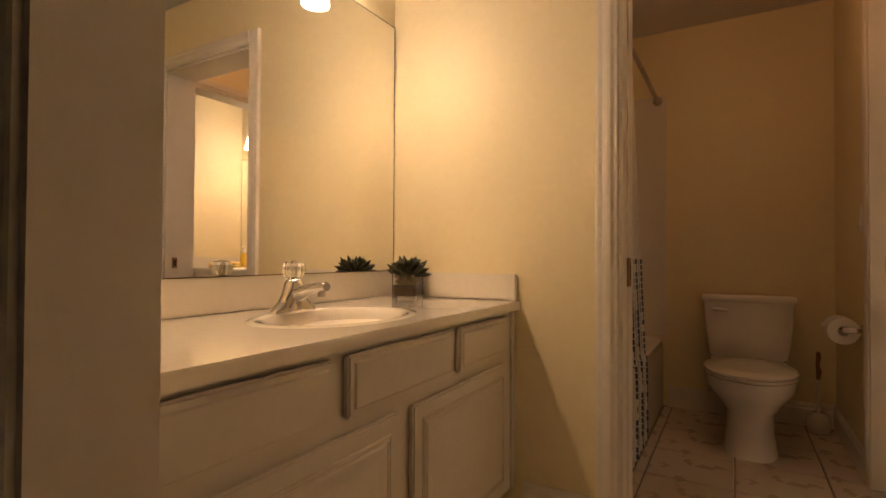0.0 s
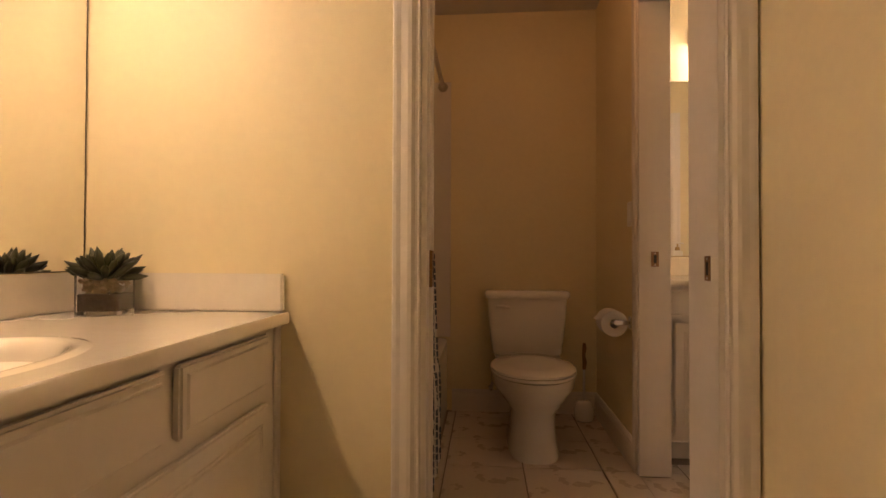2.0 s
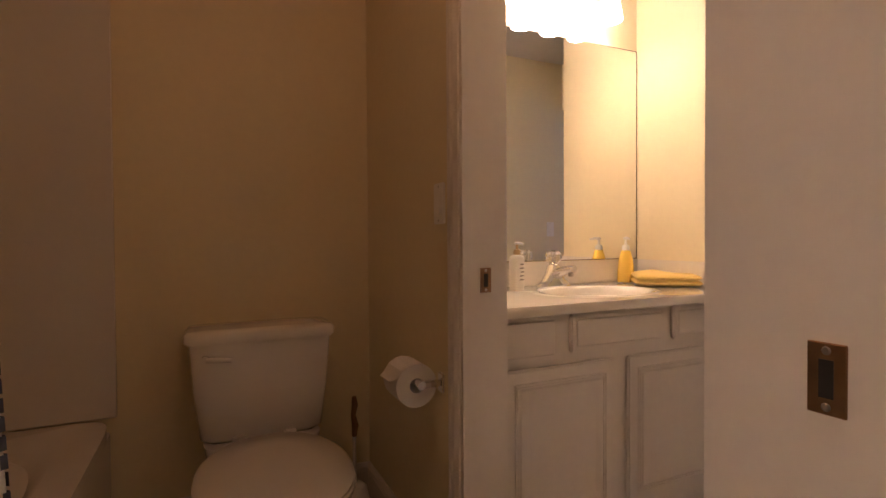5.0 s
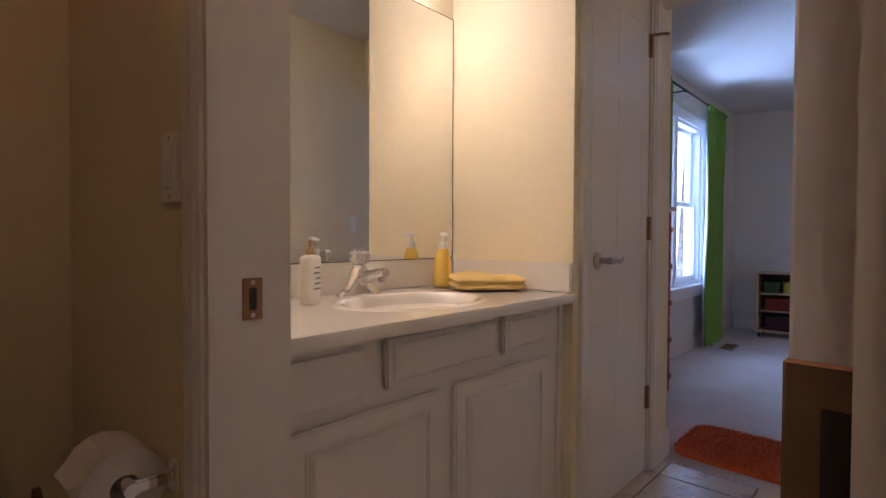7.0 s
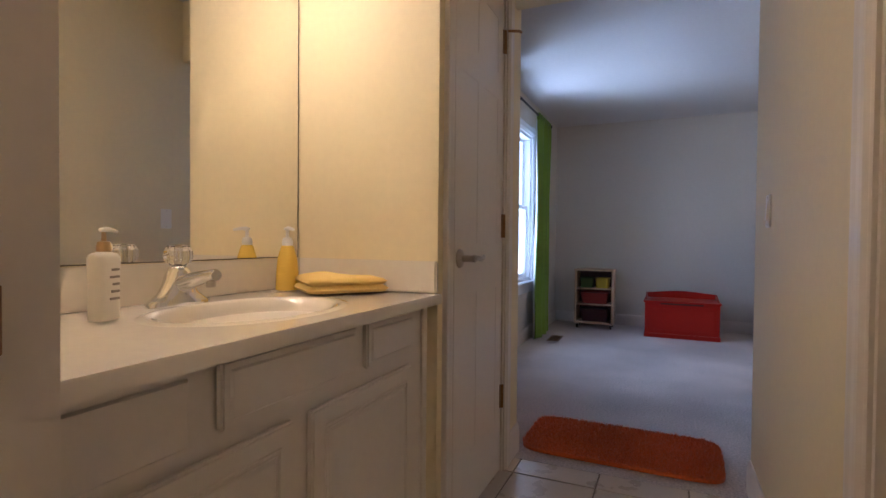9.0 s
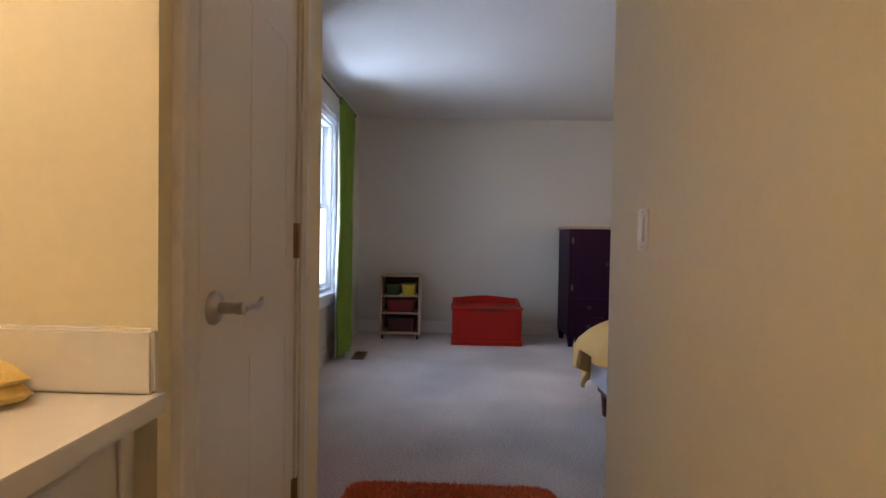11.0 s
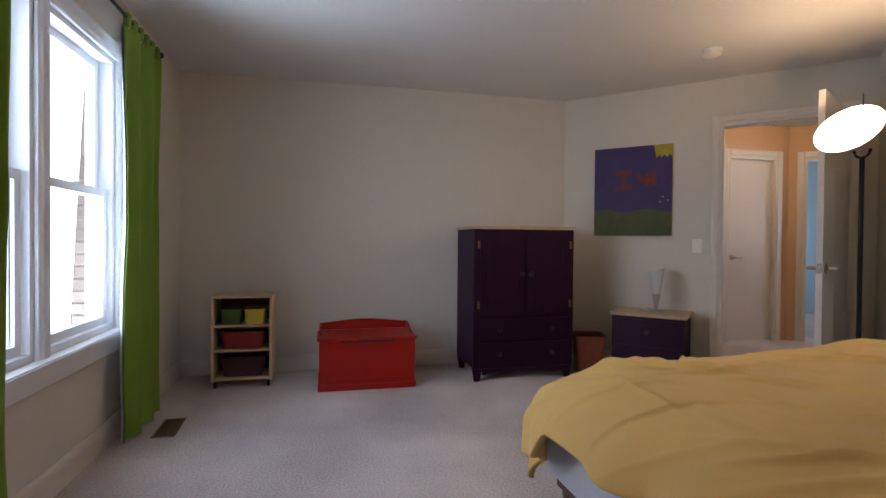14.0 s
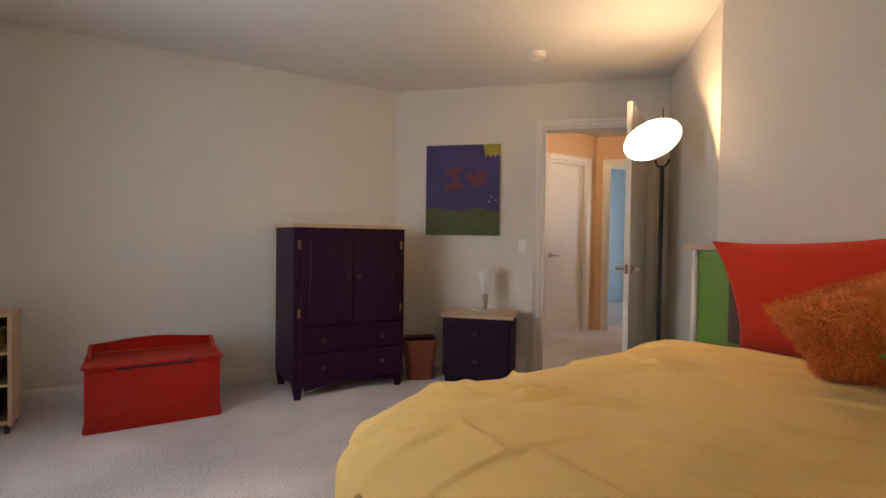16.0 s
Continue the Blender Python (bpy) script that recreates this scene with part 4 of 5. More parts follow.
for sy in (-1, 1):
    b = lathe([(0.032, 0), (0.030, 0.012), (0.018, 0.022), (0.013, 0.03)], 20)
    bmesh.ops.transform(b, verts=b.verts, matrix=Matrix.Translation((0, sy * 0.818, 0)) @ Matrix.Rotation(sy * math.pi / 2, 4, "X"))
    part("flange", b, M["nickel"], rd, "", 50)
sc = thing("shower_curtain", (0.205, 2.40, 0.0), "white shower curtain with blue mosaic squares, bunched aside", "shower curtain")
b = bmesh.new()
rows = []
for i in range(40):
    z = 0.10 + 1.86 * i / 39
    rows.append([(0.028 * math.sin(k * 0.9) * (1.0 if z > 0.5 else 1.25) - 0.05 * max(0, z - 0.4) / 1.5, -0.26 + 0.52 * k / 60 * (1.0 + 0.16 * (1 - z / 1.9)), z) for k in range(61)])
rings(rows, closed=False, caps=False, bm=b)
part("cloth", b, M["curtain_tile"], sc, "", 80)
b = bmesh.new()
for i in range(0, 30):
    for k in range(0, 60, 2):
        if rnd.random() < 0.75:
            z0, z1 = 0.11 + i * 0.028, 0.132 + i * 0.028
            q = []
            for kk, z in ((k, z0), (k + 1.6, z0), (k + 1.6, z1), (k, z1)):
                q.append(b.verts.new((0.028 * math.sin(kk * 0.9) * (1.0 if z > 0.5 else 1.25) - 0.05 * max(0, z - 0.4) / 1.5 + 0.004, -0.26 + 0.52 * kk / 60 * (1.0 + 0.16 * (1 - z / 1.9)), z)))
            b.faces.new(q)
tagged(part("mosaic_print", b, M["blue_patch"], sc, "blue-grey printed squares"), kind="stuff")


# ---- bedroom ----
def window_unit(name, x0, x1, z0=0.60, z1=2.06):
    """A double-hung window in the opening, seen from the room at -y."""
    w = thing(name, (x0, 3.63, z0), "white double-hung window with bright daylight outside", "window")
    w["kind"] = "structure"
    W, H = x1 - x0, z1 - z0
    bm = bx(0, 0.03, 0.005, 0.13, 0, H)
    bx(W - 0.03, W, 0.005, 0.13, 0, H, bm=bm)
    bx(0.03, W - 0.03, 0.005, 0.13, H - 0.03, H, bm=bm)
    bx(0.03, W - 0.03, 0.005, 0.13, 0, 0.03, bm=bm)
    part("window_frame", bm, M["vinyl"], w)
    for nm, a, b, y in (("lower_sash", 0.03, H * 0.5 + 0.02, 0.035), ("upper_sash", H * 0.5 - 0.02, H - 0.03, 0.075)):
        s = 0.04
        bm = bx(0.03, 0.03 + s, y, y + 0.035, a, b)
        bx(W - 0.03 - s, W - 0.03, y, y + 0.035, a, b, bm=bm)
        bx(0.03 + s, W - 0.03 - s, y, y + 0.035, a, a + s, bm=bm)
        bx(0.03 + s, W - 0.03 - s, y, y + 0.035, b - s, b, bm=bm)
        sash = part(nm, bm, M["vinyl"], w)
        pane = part("pane", bx(0.03 + s, W - 0.03 - s, y + 0.014, y + 0.020, a + s, b - s), M["pane"], sash, "clear glass")
        pane.visible_shadow = False
    part("sash_lock", bx(W / 2 - 0.03, W / 2 + 0.03, 0.03, 0.05, H * 0.5 + 0.02, H * 0.5 + 0.032, 0.003), M["nickel"], w)
    return w


for a, b, lo, hi in WIN:
    window_unit("window_1" if a < 5 else "window_2", a, b, lo, hi)
bm = bmesh.new()
for xa in (4.42, 5.215, 6.005):
    t = moulding(1.60, 0.08, 0.02)
    bmesh.ops.translate(t, verts=t.verts, vec=(xa, 3.63, 0.56))
    joined(bm, t)
t = moulding(1.665, 0.09, 0.022)
bmesh.ops.transform(t, verts=t.verts, matrix=Matrix(((0, 0, 1, 4.42), (0, 1, 0, 3.629), (1, 0, 0, 2.055), (0, 0, 0, 1))))
bmesh.ops.recalc_face_normals(t, faces=t.faces[:])
joined(bm, t)
structure("trim_window", bm, M["vinyl"], "white moulded window casing", "window casing")
structure("window_stool", bx(4.40, 6.10, 3.57, 3.64, 0.565, 0.598, 0.006, 2), M["vinyl"], "white window stool", "window sill")
structure("trim_apron", bx(4.43, 6.07, 3.612, 3.629, 0.48, 0.562, 0.005), M["vinyl"], "white window apron", "window trim")

# outside: brick return of the house beside the window
brick_wall = structure("wall_outside", bx(6.42, 6.62, 3.80, 5.2, -0.4, 3.2), M["mortar"], "tan brick wall of the next wing outside", "brick wall")


def cloth_curtain(name, x0, x1, y, z0, z1, waves, label, lining_side):
    o = thing(name, (x0, y, 0), label, "curtain", "green curtains")
    n, rows, back = 90, [], []
    for i in range(26):
        z = z0 + (z1 - z0) * i / 25
        f = 1 - 0.10 * math.sin(math.pi * i / 25)
        row = []
        for k in range(n):
            u = k / (n - 1)
            a = 0.030 * (0.75 + 0.25 * math.sin(i * 0.21 + u * 4))
            row.append(((x1 - x0) * (0.5 + (u - 0.5) * f) + 0.006 * math.sin(i * 0.5 + u * 9), a * math.sin(2 * math.pi * waves * u + 0.25 * math.sin(i * 0.3)) + 0.004 * noise.noise((u * 8, z * 3, x0)), z))
        rows.append(row)
    part("cloth", rings(rows, closed=False, caps=False), M["curtain"], o, "", 80)
    back = [[(px, py + 0.012, pz) for px, py, pz in r] for r in rows]
    part("lining", rings(back, closed=False, caps=False), M["lining"], o, "white lining", 80)
    for k in range(6):
        x = (x1 - x0) * (0.06 + 0.88 * k / 5)
        part("tab", bx(x - 0.02, x + 0.02, -0.016, 0.016, z1 - 0.01, z1 + 0.06, 0.006), M["curtain"], o)
    return o


cloth_curtain("curtain", 5.82, 6.36, 3.52, 0.02, 2.20, 2.6, "green tab-top curtain hanging beside the window", 1)
cloth_curtain("curtain", 4.16, 4.84, 3.52, 0.02, 2.20, 5.0, "green tab-top curtain hanging behind the red dresser", 1)
rod = thing("curtain_rod", (5.27, 3.52, 2.235), "black iron curtain rod on brackets", "curtain rod")
b = lathe([(0.009, -1.2), (0.009, 1.12)], 10)
bmesh.ops.rotate(b, verts=b.verts, cent=(0, 0, 0), matrix=Matrix.Rotation(math.pi / 2, 3, "Y"))
part("rod", b, M["iron"], rod, "", 50)
for x in (-1.16, -0.08, 1.06):
    part("bracket", tube([(x, 0.108, 0.0), (x, 0.02, 0.0), (x, 0.0, -0.012), (x, -0.012, 0.004)], 0.006, 8), M["iron"], rod)
    part("bracket_foot", bx(x - 0.012, x + 0.012, 0.102, 0.109, -0.035, 0.025, 0.002), M["iron"], rod)
for x in (-1.2, 1.12):
    part("finial", lathe([(0.009, -0.02), (0.018, -0.005), (0.020, 0.01), (0.004, 0.025)], 12), M["iron"], rod, "", 50, Matrix.Translation((x, 0, 0)) @ Matrix.Rotation(math.pi / 2, 4, "Y"))


def knob(parent, x, y, z, material, r=0.018):
    b = lathe([(0.008, 0), (0.007, 0.012), (r, 0.02), (r * 1.05, 0.027), (r * 0.7, 0.034), (0.002, 0.036)], 16)
    return part("knob", b, material, parent, "", 50, Matrix.Translation((x, y, z)) @ Matrix.Rotation(math.pi / 2, 4, "X"))


def drawer(parent, x0, x1, z0, z1, paint, knobs, knob_mat, y=0.0):
    d = part("drawer", bx(x0, x1, y - 0.014, y - 0.0005, z0, z1, 0.004, 2), paint, parent)
    for k in knobs:
        knob(d, k, y - 0.014, (z0 + z1) / 2, knob_mat)
    return d


# tall red dresser, front to -y
dr = thing("dresser", (3.26, 3.25, 0), "tall red painted dresser with wooden knobs and maple top", "dresser")
part("carcass", bx(0, 0.80, 0.0, 0.37, 0.06, 1.19, 0.004), M["red"], dr)
part("top", bx(-0.02, 0.83, -0.03, 0.375, 1.19, 1.215, 0.007, 2), M["maple"], dr, "pale maple top")
part("plinth", bx(0.01, 0.79, 0.012, 0.36, 0.0, 0.06), M["red"], dr)
for i in range(5):
    z0 = 0.08 + i * 0.222
    drawer(dr, 0.03, 0.77, z0, z0 + 0.210, M["red"], (0.12, 0.69), M["knob"])

# low shelf with bins against the far wall, front to -x
FX = lambda x, y: pose(x, y, 0, 0, 0, -90)   # local x runs to -y, front at local y = 0
sh = thing("bookshelf", (6.83, 3.315, 0), "small maple shelf on casters with toy bins", "shelf", rz=-90)
for x in (0.0, 0.362):
    part("side", bx(x, x + 0.018, 0.0, 0.27, 0.05, 0.66, 0.002), M["maple"], sh)
part("top", bx(-0.004, 0.384, -0.005, 0.272, 0.66, 0.678, 0.003), M["maple"], sh)
part("bottom", bx(0.018, 0.362, 0.0, 0.27, 0.06, 0.078), M["maple"], sh)
for z in (0.27, 0.45):
    part("shelf_board", bx(0.018, 0.362, 0.0, 0.265, z, z + 0.014), M["maple"], sh)
part("back", bx(0.0, 0.38, 0.27, 0.276, 0.06, 0.66), M["brown_wood"], sh)
for x in (0.025, 0.355):
    for y in (0.03, 0.24):
        b = lathe([(0.022, -0.009), (0.024, 0), (0.022, 0.009)], 14)
        part("caster", b, M["dark"], sh, "", 50, Matrix.Translation((x, y, 0.024)) @ Matrix.Rotation(math.pi / 2, 4, "Y"))

sh.scale = (1.12, 1, 1)


def bin_box(x0, x1, z0, h, material, label):
    cx, w = (x0 + x1) / 2, (x1 - x0)
    o = thing("toy_bin", (6.85, 3.29 - cx, z0), label, "storage bin", "toy bins", rz=-90)
    b = rings([oval(0, 0.11, 0.0, w * 0.43, 0.095, 24, 8), oval(0, 0.11, h, w * 0.48, 0.105, 24, 8), oval(0, 0.11, h, w * 0.46, 0.10, 24, 8), oval(0, 0.11, 0.006, w * 0.41, 0.09, 24, 8)])
    part("tub", b, material, o, "", 40)
    b = rings([oval(0, 0.11, h - 0.012, w * 0.5, 0.112, 24, 8), oval(0, 0.11, h + 0.002, w * 0.5, 0.112, 24, 8), oval(0, 0.11, h + 0.002, w * 0.47, 0.103, 24, 8), oval(0, 0.11, h - 0.012, w * 0.47, 0.103, 24, 8)])
    part("rim", b, material, o, "", 40)


bin_box(0.03, 0.185, 0.465, 0.11, M["bin_green"], "dark green plastic toy bin on the shelf")
bin_box(0.195, 0.35, 0.465, 0.11, M["bin_yellow"], "yellow plastic toy bin on the shelf")
bin_box(0.03, 0.35, 0.285, 0.125, M["bin_red"], "wide red plastic toy bin on the shelf")
bin_box(0.03, 0.35, 0.079, 0.145, M["bin_purple"], "wide dark purple toy bin on the shelf")

# red toy chest, front to -x
ch = thing("toy_chest", (6.62, 2.55, 0), "red painted wooden toy chest with a curved back", "toy chest", rz=-90)
part("body", bx(0.0, 0.70, 0.0, 0.40, 0.0, 0.375, 0.004), M["red"], ch)
part("base_moulding", bx(-0.008, 0.708, -0.012, 0.40, 0.0, 0.05, 0.006, 2), M["red"], ch)
part("front_panel", bx(0.05, 0.65, -0.004, 0.002, 0.09, 0.33, 0.003), M["red"], ch)
part("lid", bx(-0.015, 0.715, -0.02, 0.375, 0.392, 0.412, 0.006, 2), M["red"], ch)
# solid dark strip that paints the shade under the lid
part("finger_gap_shade", bx(0.15, 0.55, -0.003, 0.39, 0.375, 0.391), M["dark"], ch)
for x in (0.0, 0.55):
    part("lid_rest", bx(x, x + 0.15, 0.001, 0.39, 0.3755, 0.3915), M["red"], ch)
prof = [(0.0, 0.412)] + [(0.70 * k / 24, 0.47 + 0.028 * (0.5 - 0.5 * math.cos(2 * math.pi * k / 24)) ** 0.8) for k in range(25)] + [(0.70, 0.412)]
part("back_board", rings([[(x, y, z) for x, z in prof] for y in (0.378, 0.398)]), M["red"], ch)
for x in (0.0, 0.684):
    p2 = [(0.12, 0.412), (0.16, 0.43), (0.24, 0.445), (0.32, 0.463), (0.378, 0.47), (0.378, 0.412)]
    part("side_rail", rings([[(xx, y, z) for y, z in p2] for xx in (x, x + 0.016)]), M["red"], ch)

ch.scale = (1, 1, 0.93)

# purple armoire, front to -x
ar = thing("armoire", (6.64, 1.39, 0), "dark purple painted armoire with a maple top", "armoire", rz=-90)
AW, AD, AH = 0.84, 0.50, 1.19
part("carcass", bx(0.0, AW, 0.0, AD, 0.10, AH, 0.004), M["purple"], ar)
part("top", bx(-0.02, AW + 0.02, -0.025, AD + 0.005, AH, AH + 0.025, 0.006, 2), M["maple"], ar, "pale maple top")
for x in (0.0, AW - 0.075):
    for y in (0.0, AD - 0.06):
        part("foot", loft([(x + 0.0375, y + 0.03, 0, 0.022, 0.020, 5), (x + 0.0375, y + 0.03, 0.03, 0.026, 0.022, 5), (x + 0.0375, y + 0.03, 0.0995, 0.0375, 0.03, 7)], 20), M["purple"], ar, "", 50)
prof = [(0.076, 0.0995)] + [(0.076 + (AW - 0.152) * k / 20, 0.05 + 0.04 * math.sin(math.pi * k / 20)) for k in range(21)] + [(AW - 0.076, 0.0995)]
part("apron", rings([[(x, y, z) for x, z in prof] for y in (0.004, 0.024)]), M["purple"], ar)
for x0, x1, hx, kx in ((0.045, AW / 2 - 0.002, 0.035, AW / 2 - 0.04), (AW / 2 + 0.002, AW - 0.045, AW - 0.035, AW / 2 + 0.04)):
    d = part("door", bx(x0, x1, -0.016, -0.0005, 0.51, AH - 0.04, 0.004, 2), M["purple"], ar)
    rows = [[(x0 + a, -0.0165 - q, 0.51 + a), (x1 - a, -0.0165 - q, 0.51 + a), (x1 - a, -0.0165 - q, AH - 0.04 - a), (x0 + a, -0.0165 - q, AH - 0.04 - a)] for a, q in ((0.06, 0), (0.066, 0.005), (0.085, 0.0055))]
    part("door_panel", rings(rows), M["purple"], d)
    knob(d, kx, -0.016, 0.84, M["black_knob"], 0.02)
    for z in (0.60, 1.07):
        part("hinge", bx(hx - 0.008, hx + 0.008, -0.018, 0.0, z - 0.03, z + 0.03, 0.002), M["brass"], d, "small brass hinge")
for z0 in (0.13, 0.32):
    drawer(ar, 0.045, AW - 0.045, z0, z0 + 0.175, M["purple"], (0.2, AW - 0.2), M["black_knob"])

# wastebasket between armoire and night table
wb = thing("wastebasket", (6.77, 0.34, 0), "red-brown square wastebasket beside the armoire", "wastebasket", rz=-20)
part("body", rings([oval(0, 0, 0.0, 0.085, 0.085, 28, 7), oval(0, 0, 0.30, 0.115, 0.115, 28, 7), oval(0, 0, 0.30, 0.108, 0.108, 28, 7), oval(0, 0, 0.006, 0.078, 0.078, 28, 7)]), M["basket"], wb, "", 40)
part("rim", rings([oval(0, 0, 0.285, 0.117, 0.117, 28, 7), oval(0, 0, 0.305, 0.119, 0.119, 28, 7), oval(0, 0, 0.305, 0.108, 0.108, 28, 7), oval(0, 0, 0.285, 0.108, 0.108, 28, 7)]), M["basket"], wb, "", 40)
wb.scale = (1.15, 1.15, 1.05)

# night table against the diagonal wall
nt = thing("night_table", (0, 0, 0), "purple painted night table with a maple top", "night table")
nt.matrix_world = DIAG @ pose(0.555, -0.44, 0)
part("carcass", bx(0.0, 0.54, 0.0, 0.40, 0.05, 0.51, 0.004), M["purple"], nt)
part("top", bx(-0.02, 0.56, -0.025, 0.41, 0.51, 0.533, 0.006, 2), M["maple"], nt, "pale maple top")
part("plinth", bx(0.02, 0.52, 0.01, 0.39, 0.0, 0.05), M["purple"], nt)
for z0 in (0.085, 0.295):
    drawer(nt, 0.035, 0.505, z0, z0 + 0.195, M["purple"], (0.27,), M["black_knob"])
lp = thing("table_lamp", (0, 0, 0), "unlit cone lamp of white glass on a metal base", "table lamp")
lp.matrix_world = DIAG @ pose(0.855, -0.22, 0.534) @ Matrix.Scale(1.2, 4)
part("base", lathe([(0.050, 0), (0.050, 0.006), (0.042, 0.010), (0.012, 0.014)], 24), M["nickel"], lp, "", 50)
part("stem", lathe([(0.010, 0.013), (0.013, 0.03), (0.018, 0.07), (0.026, 0.12)], 20), M["nickel"], lp, "", 50)
b = lathe([(0.026, 0.12), (0.036, 0.18), (0.047, 0.25), (0.052, 0.28), (0.048, 0.28), (0.034, 0.18), (0.022, 0.125)], 24, caps=False)
for v in b.verts:
    if v.co.z > 0.2:
        v.co.z += 0.3 * v.co.x
part("shade", b, M["opal"], lp, "frosted glass cone cut at a slant", 50)
part("cord", tube([(-0.04, 0.02, 0.004), (-0.08, 0.03, 0.005), (-0.11, 0.06, 0.004), (-0.09, 0.10, 0.004)], 0.003, 6), M["plate"], lp)

# child's painting
art = thing("canvas_painting", (0, 0, 0), "violet child's canvas with yellow sun and green ground", "painting")
art.matrix_world = DIAG @ pose(0.293, 0, 1.155)
AWD, AHT = 0.645, 0.775
part("canvas", bx(0, AWD, -0.03, -0.001, 0, AHT, 0.003), M["canvas"], art)
prof = [(0.0, 0.215)] + [(AWD * k / 16, 0.215 + 0.015 * math.sin(k * 0.7)) for k in range(1, 17)]
part("sky_paint", rings([[(x, y, z) for x, z in [(AWD, AHT), (0, AHT)] + [(a, c) for a, c in prof]] for y in (-0.0306, -0.032)]), M["art_blue"], art)
part("ground_paint", rings([[(x, y, z) for x, z in [(AWD, 0), (0, 0)] + [(a, c + 0.004) for a, c in prof]] for y in (-0.0303, -0.0326)]), M["art_green"], art)
sun = [(AWD, AHT), (AWD - 0.145, AHT)] + [(AWD - 0.145 + 0.145 * k / 7, AHT - 0.085 - 0.03 * (k % 2)) for k in range(1, 8)]
part("sun_paint", rings([[(x, y, z) for x, z in sun] for y in (-0.0306, -0.0332)]), M["art_yellow"], art, "yellow painted sun")


def stroke(x0, z0, x1, z1, w=0.02):
    d = Vector((x1 - x0, z1 - z0)).normalized() * w
    q = Vector((-d.y, d.x))
    pts = [(x0 + q.x, z0 + q.y), (x0 - q.x, z0 - q.y), (x1 - q.x, z1 - q.y), (x1 + q.x, z1 + q.y)]
    return rings([[(x, y, z) for x, z in pts] for y in (-0.0312, -0.0334)])


for st in ((0.18, 0.545, 0.32, 0.56), (0.25, 0.55, 0.255, 0.42), (0.17, 0.41, 0.33, 0.425), (0.38, 0.545, 0.385, 0.475), (0.38, 0.48, 0.50, 0.47), (0.45, 0.54, 0.445, 0.42), (0.50, 0.55, 0.505, 0.43)):
    part("brush_stroke", stroke(*st), M["art_red"], art, "red-brown brush stroke")
for px, pz in ((0.55, 0.29), (0.57, 0.33), (0.61, 0.30)):
    part("paint_dot", stroke(px, pz, px + 0.008, pz, 0.004), M["plate"], art)

# smoke alarm
sm = thing("smoke_alarm", (5.88, -0.07, C), "round white smoke alarm on the ceiling", "smoke alarm")
part("base", lathe([(0.068, 0), (0.068, -0.012)], 28), M["plate"], sm, "", 40)
part("cover", lathe([(0.060, -0.012), (0.058, -0.034), (0.045, -0.042), (0.002, -0.043)], 28), M["plate"], sm, "", 40)

# floor register in the carpet
fr = thing("floor_register", (6.08, 3.38, 0.0), "brown metal floor register", "floor vent", rz=2)
part("frame", bx(-0.15, 0.15, -0.06, 0.06, 0.0005, 0.006, 0.002), M["brass"], fr)
# dark sheet painting the shade below the slats
part("well_shade", bx(-0.135, 0.135, -0.046, 0.046, 0.0055, 0.0068), M["dark"], fr)
for i in range(18):
    part("slat", bx(-0.13 + i * 0.0148, -0.126 + i * 0.0148, -0.045, 0.045, 0.0066, 0.0085), M["brass"], fr)

# torchiere
FL = (5.118, -0.40)
fl = thing("floor_lamp", (*FL, 0), "lit iron floor lamp with a tilted glass dish", "floor lamp")
part("base", lathe([(0.13, 0), (0.13, 0.012), (0.11, 0.022), (0.02, 0.03), (0.014, 0.05)], 28), M["iron"], fl, "", 50)
part("pole", lathe([(0.0125, 0.04), (0.0125, 1.58)], 12), M["iron"], fl, "", 50)
pts = [(0.045 * math.cos(a), 0, 1.62 + 0.045 * math.sin(a)) for a in [math.pi * (1 + k / 10) for k in range(11)]]
part("yoke", tube(pts, 0.007, 8), M["iron"], fl)
part("finial", lathe([(0.004, 1.72), (0.003, 1.93)], 8), M["iron"], fl, "", 50)
TILT = look((0, 0, 0), (0.20, -0.80, -0.56)).to_3x3().to_4x4()   # the dish opens to its local +z
dish = [(0.03, -0.055), (0.10, -0.040), (0.155, -0.010), (0.17, 0.004)]
b = lathe(dish + [(r - 0.004, z + 0.003) for r, z in reversed(dish)][0:1], 32, caps=False)
mt = Matrix.Translation((0.007, 0.09, 1.73)) @ TILT
part("dish", b, M["opal"], fl, "white glass dish", 60, mt)
part("dish_lining", lathe([(0.004, -0.050), (0.03, -0.049), (0.098, -0.034), (0.151, -0.005), (0.164, 0.006)], 32, caps=False), M["dish"], fl, "brightly lit inside of the dish", 60, mt)
part("bulb", lathe([(0.008, -0.045), (0.020, -0.03), (0.022, 0.0), (0.012, 0.02), (0.002, 0.024)], 14), M["bulb"], fl, "lit bulb", 60, mt)
up = (mt @ Vector((0, 0, 0.05))) + Vector((*FL, 0))
lamp("torchiere_bulb", "POINT", Matrix.Translation(up), TORCH, WARM, 0.03)

# ---- bed ----
bed = thing("bed", (4.03, 0.78, 0), "bed with a green headboard frame and pale box spring", "bed")
part("headboard_panel", bx(-0.80, 0.76, -1.08, -1.04, 0.25, 1.04, 0.004), M["green"], bed, "green painted panel")
part("headboard_cap", bx(-0.84, 0.825, -1.11, -1.0, 1.085, 1.115, 0.008, 2), M["maple"], bed, "pale maple cap rail")
for x in (-0.80, 0.76):
    part("headboard_post", bx(x - 0.005, x + 0.022, -1.10, -1.015, 0.0, 1.085, 0.006, 2), M["trim"], bed)
part("headboard_rail", bx(-0.76, 0.75, -1.09, -1.03, 1.04, 1.085, 0.004), M["green"], bed)
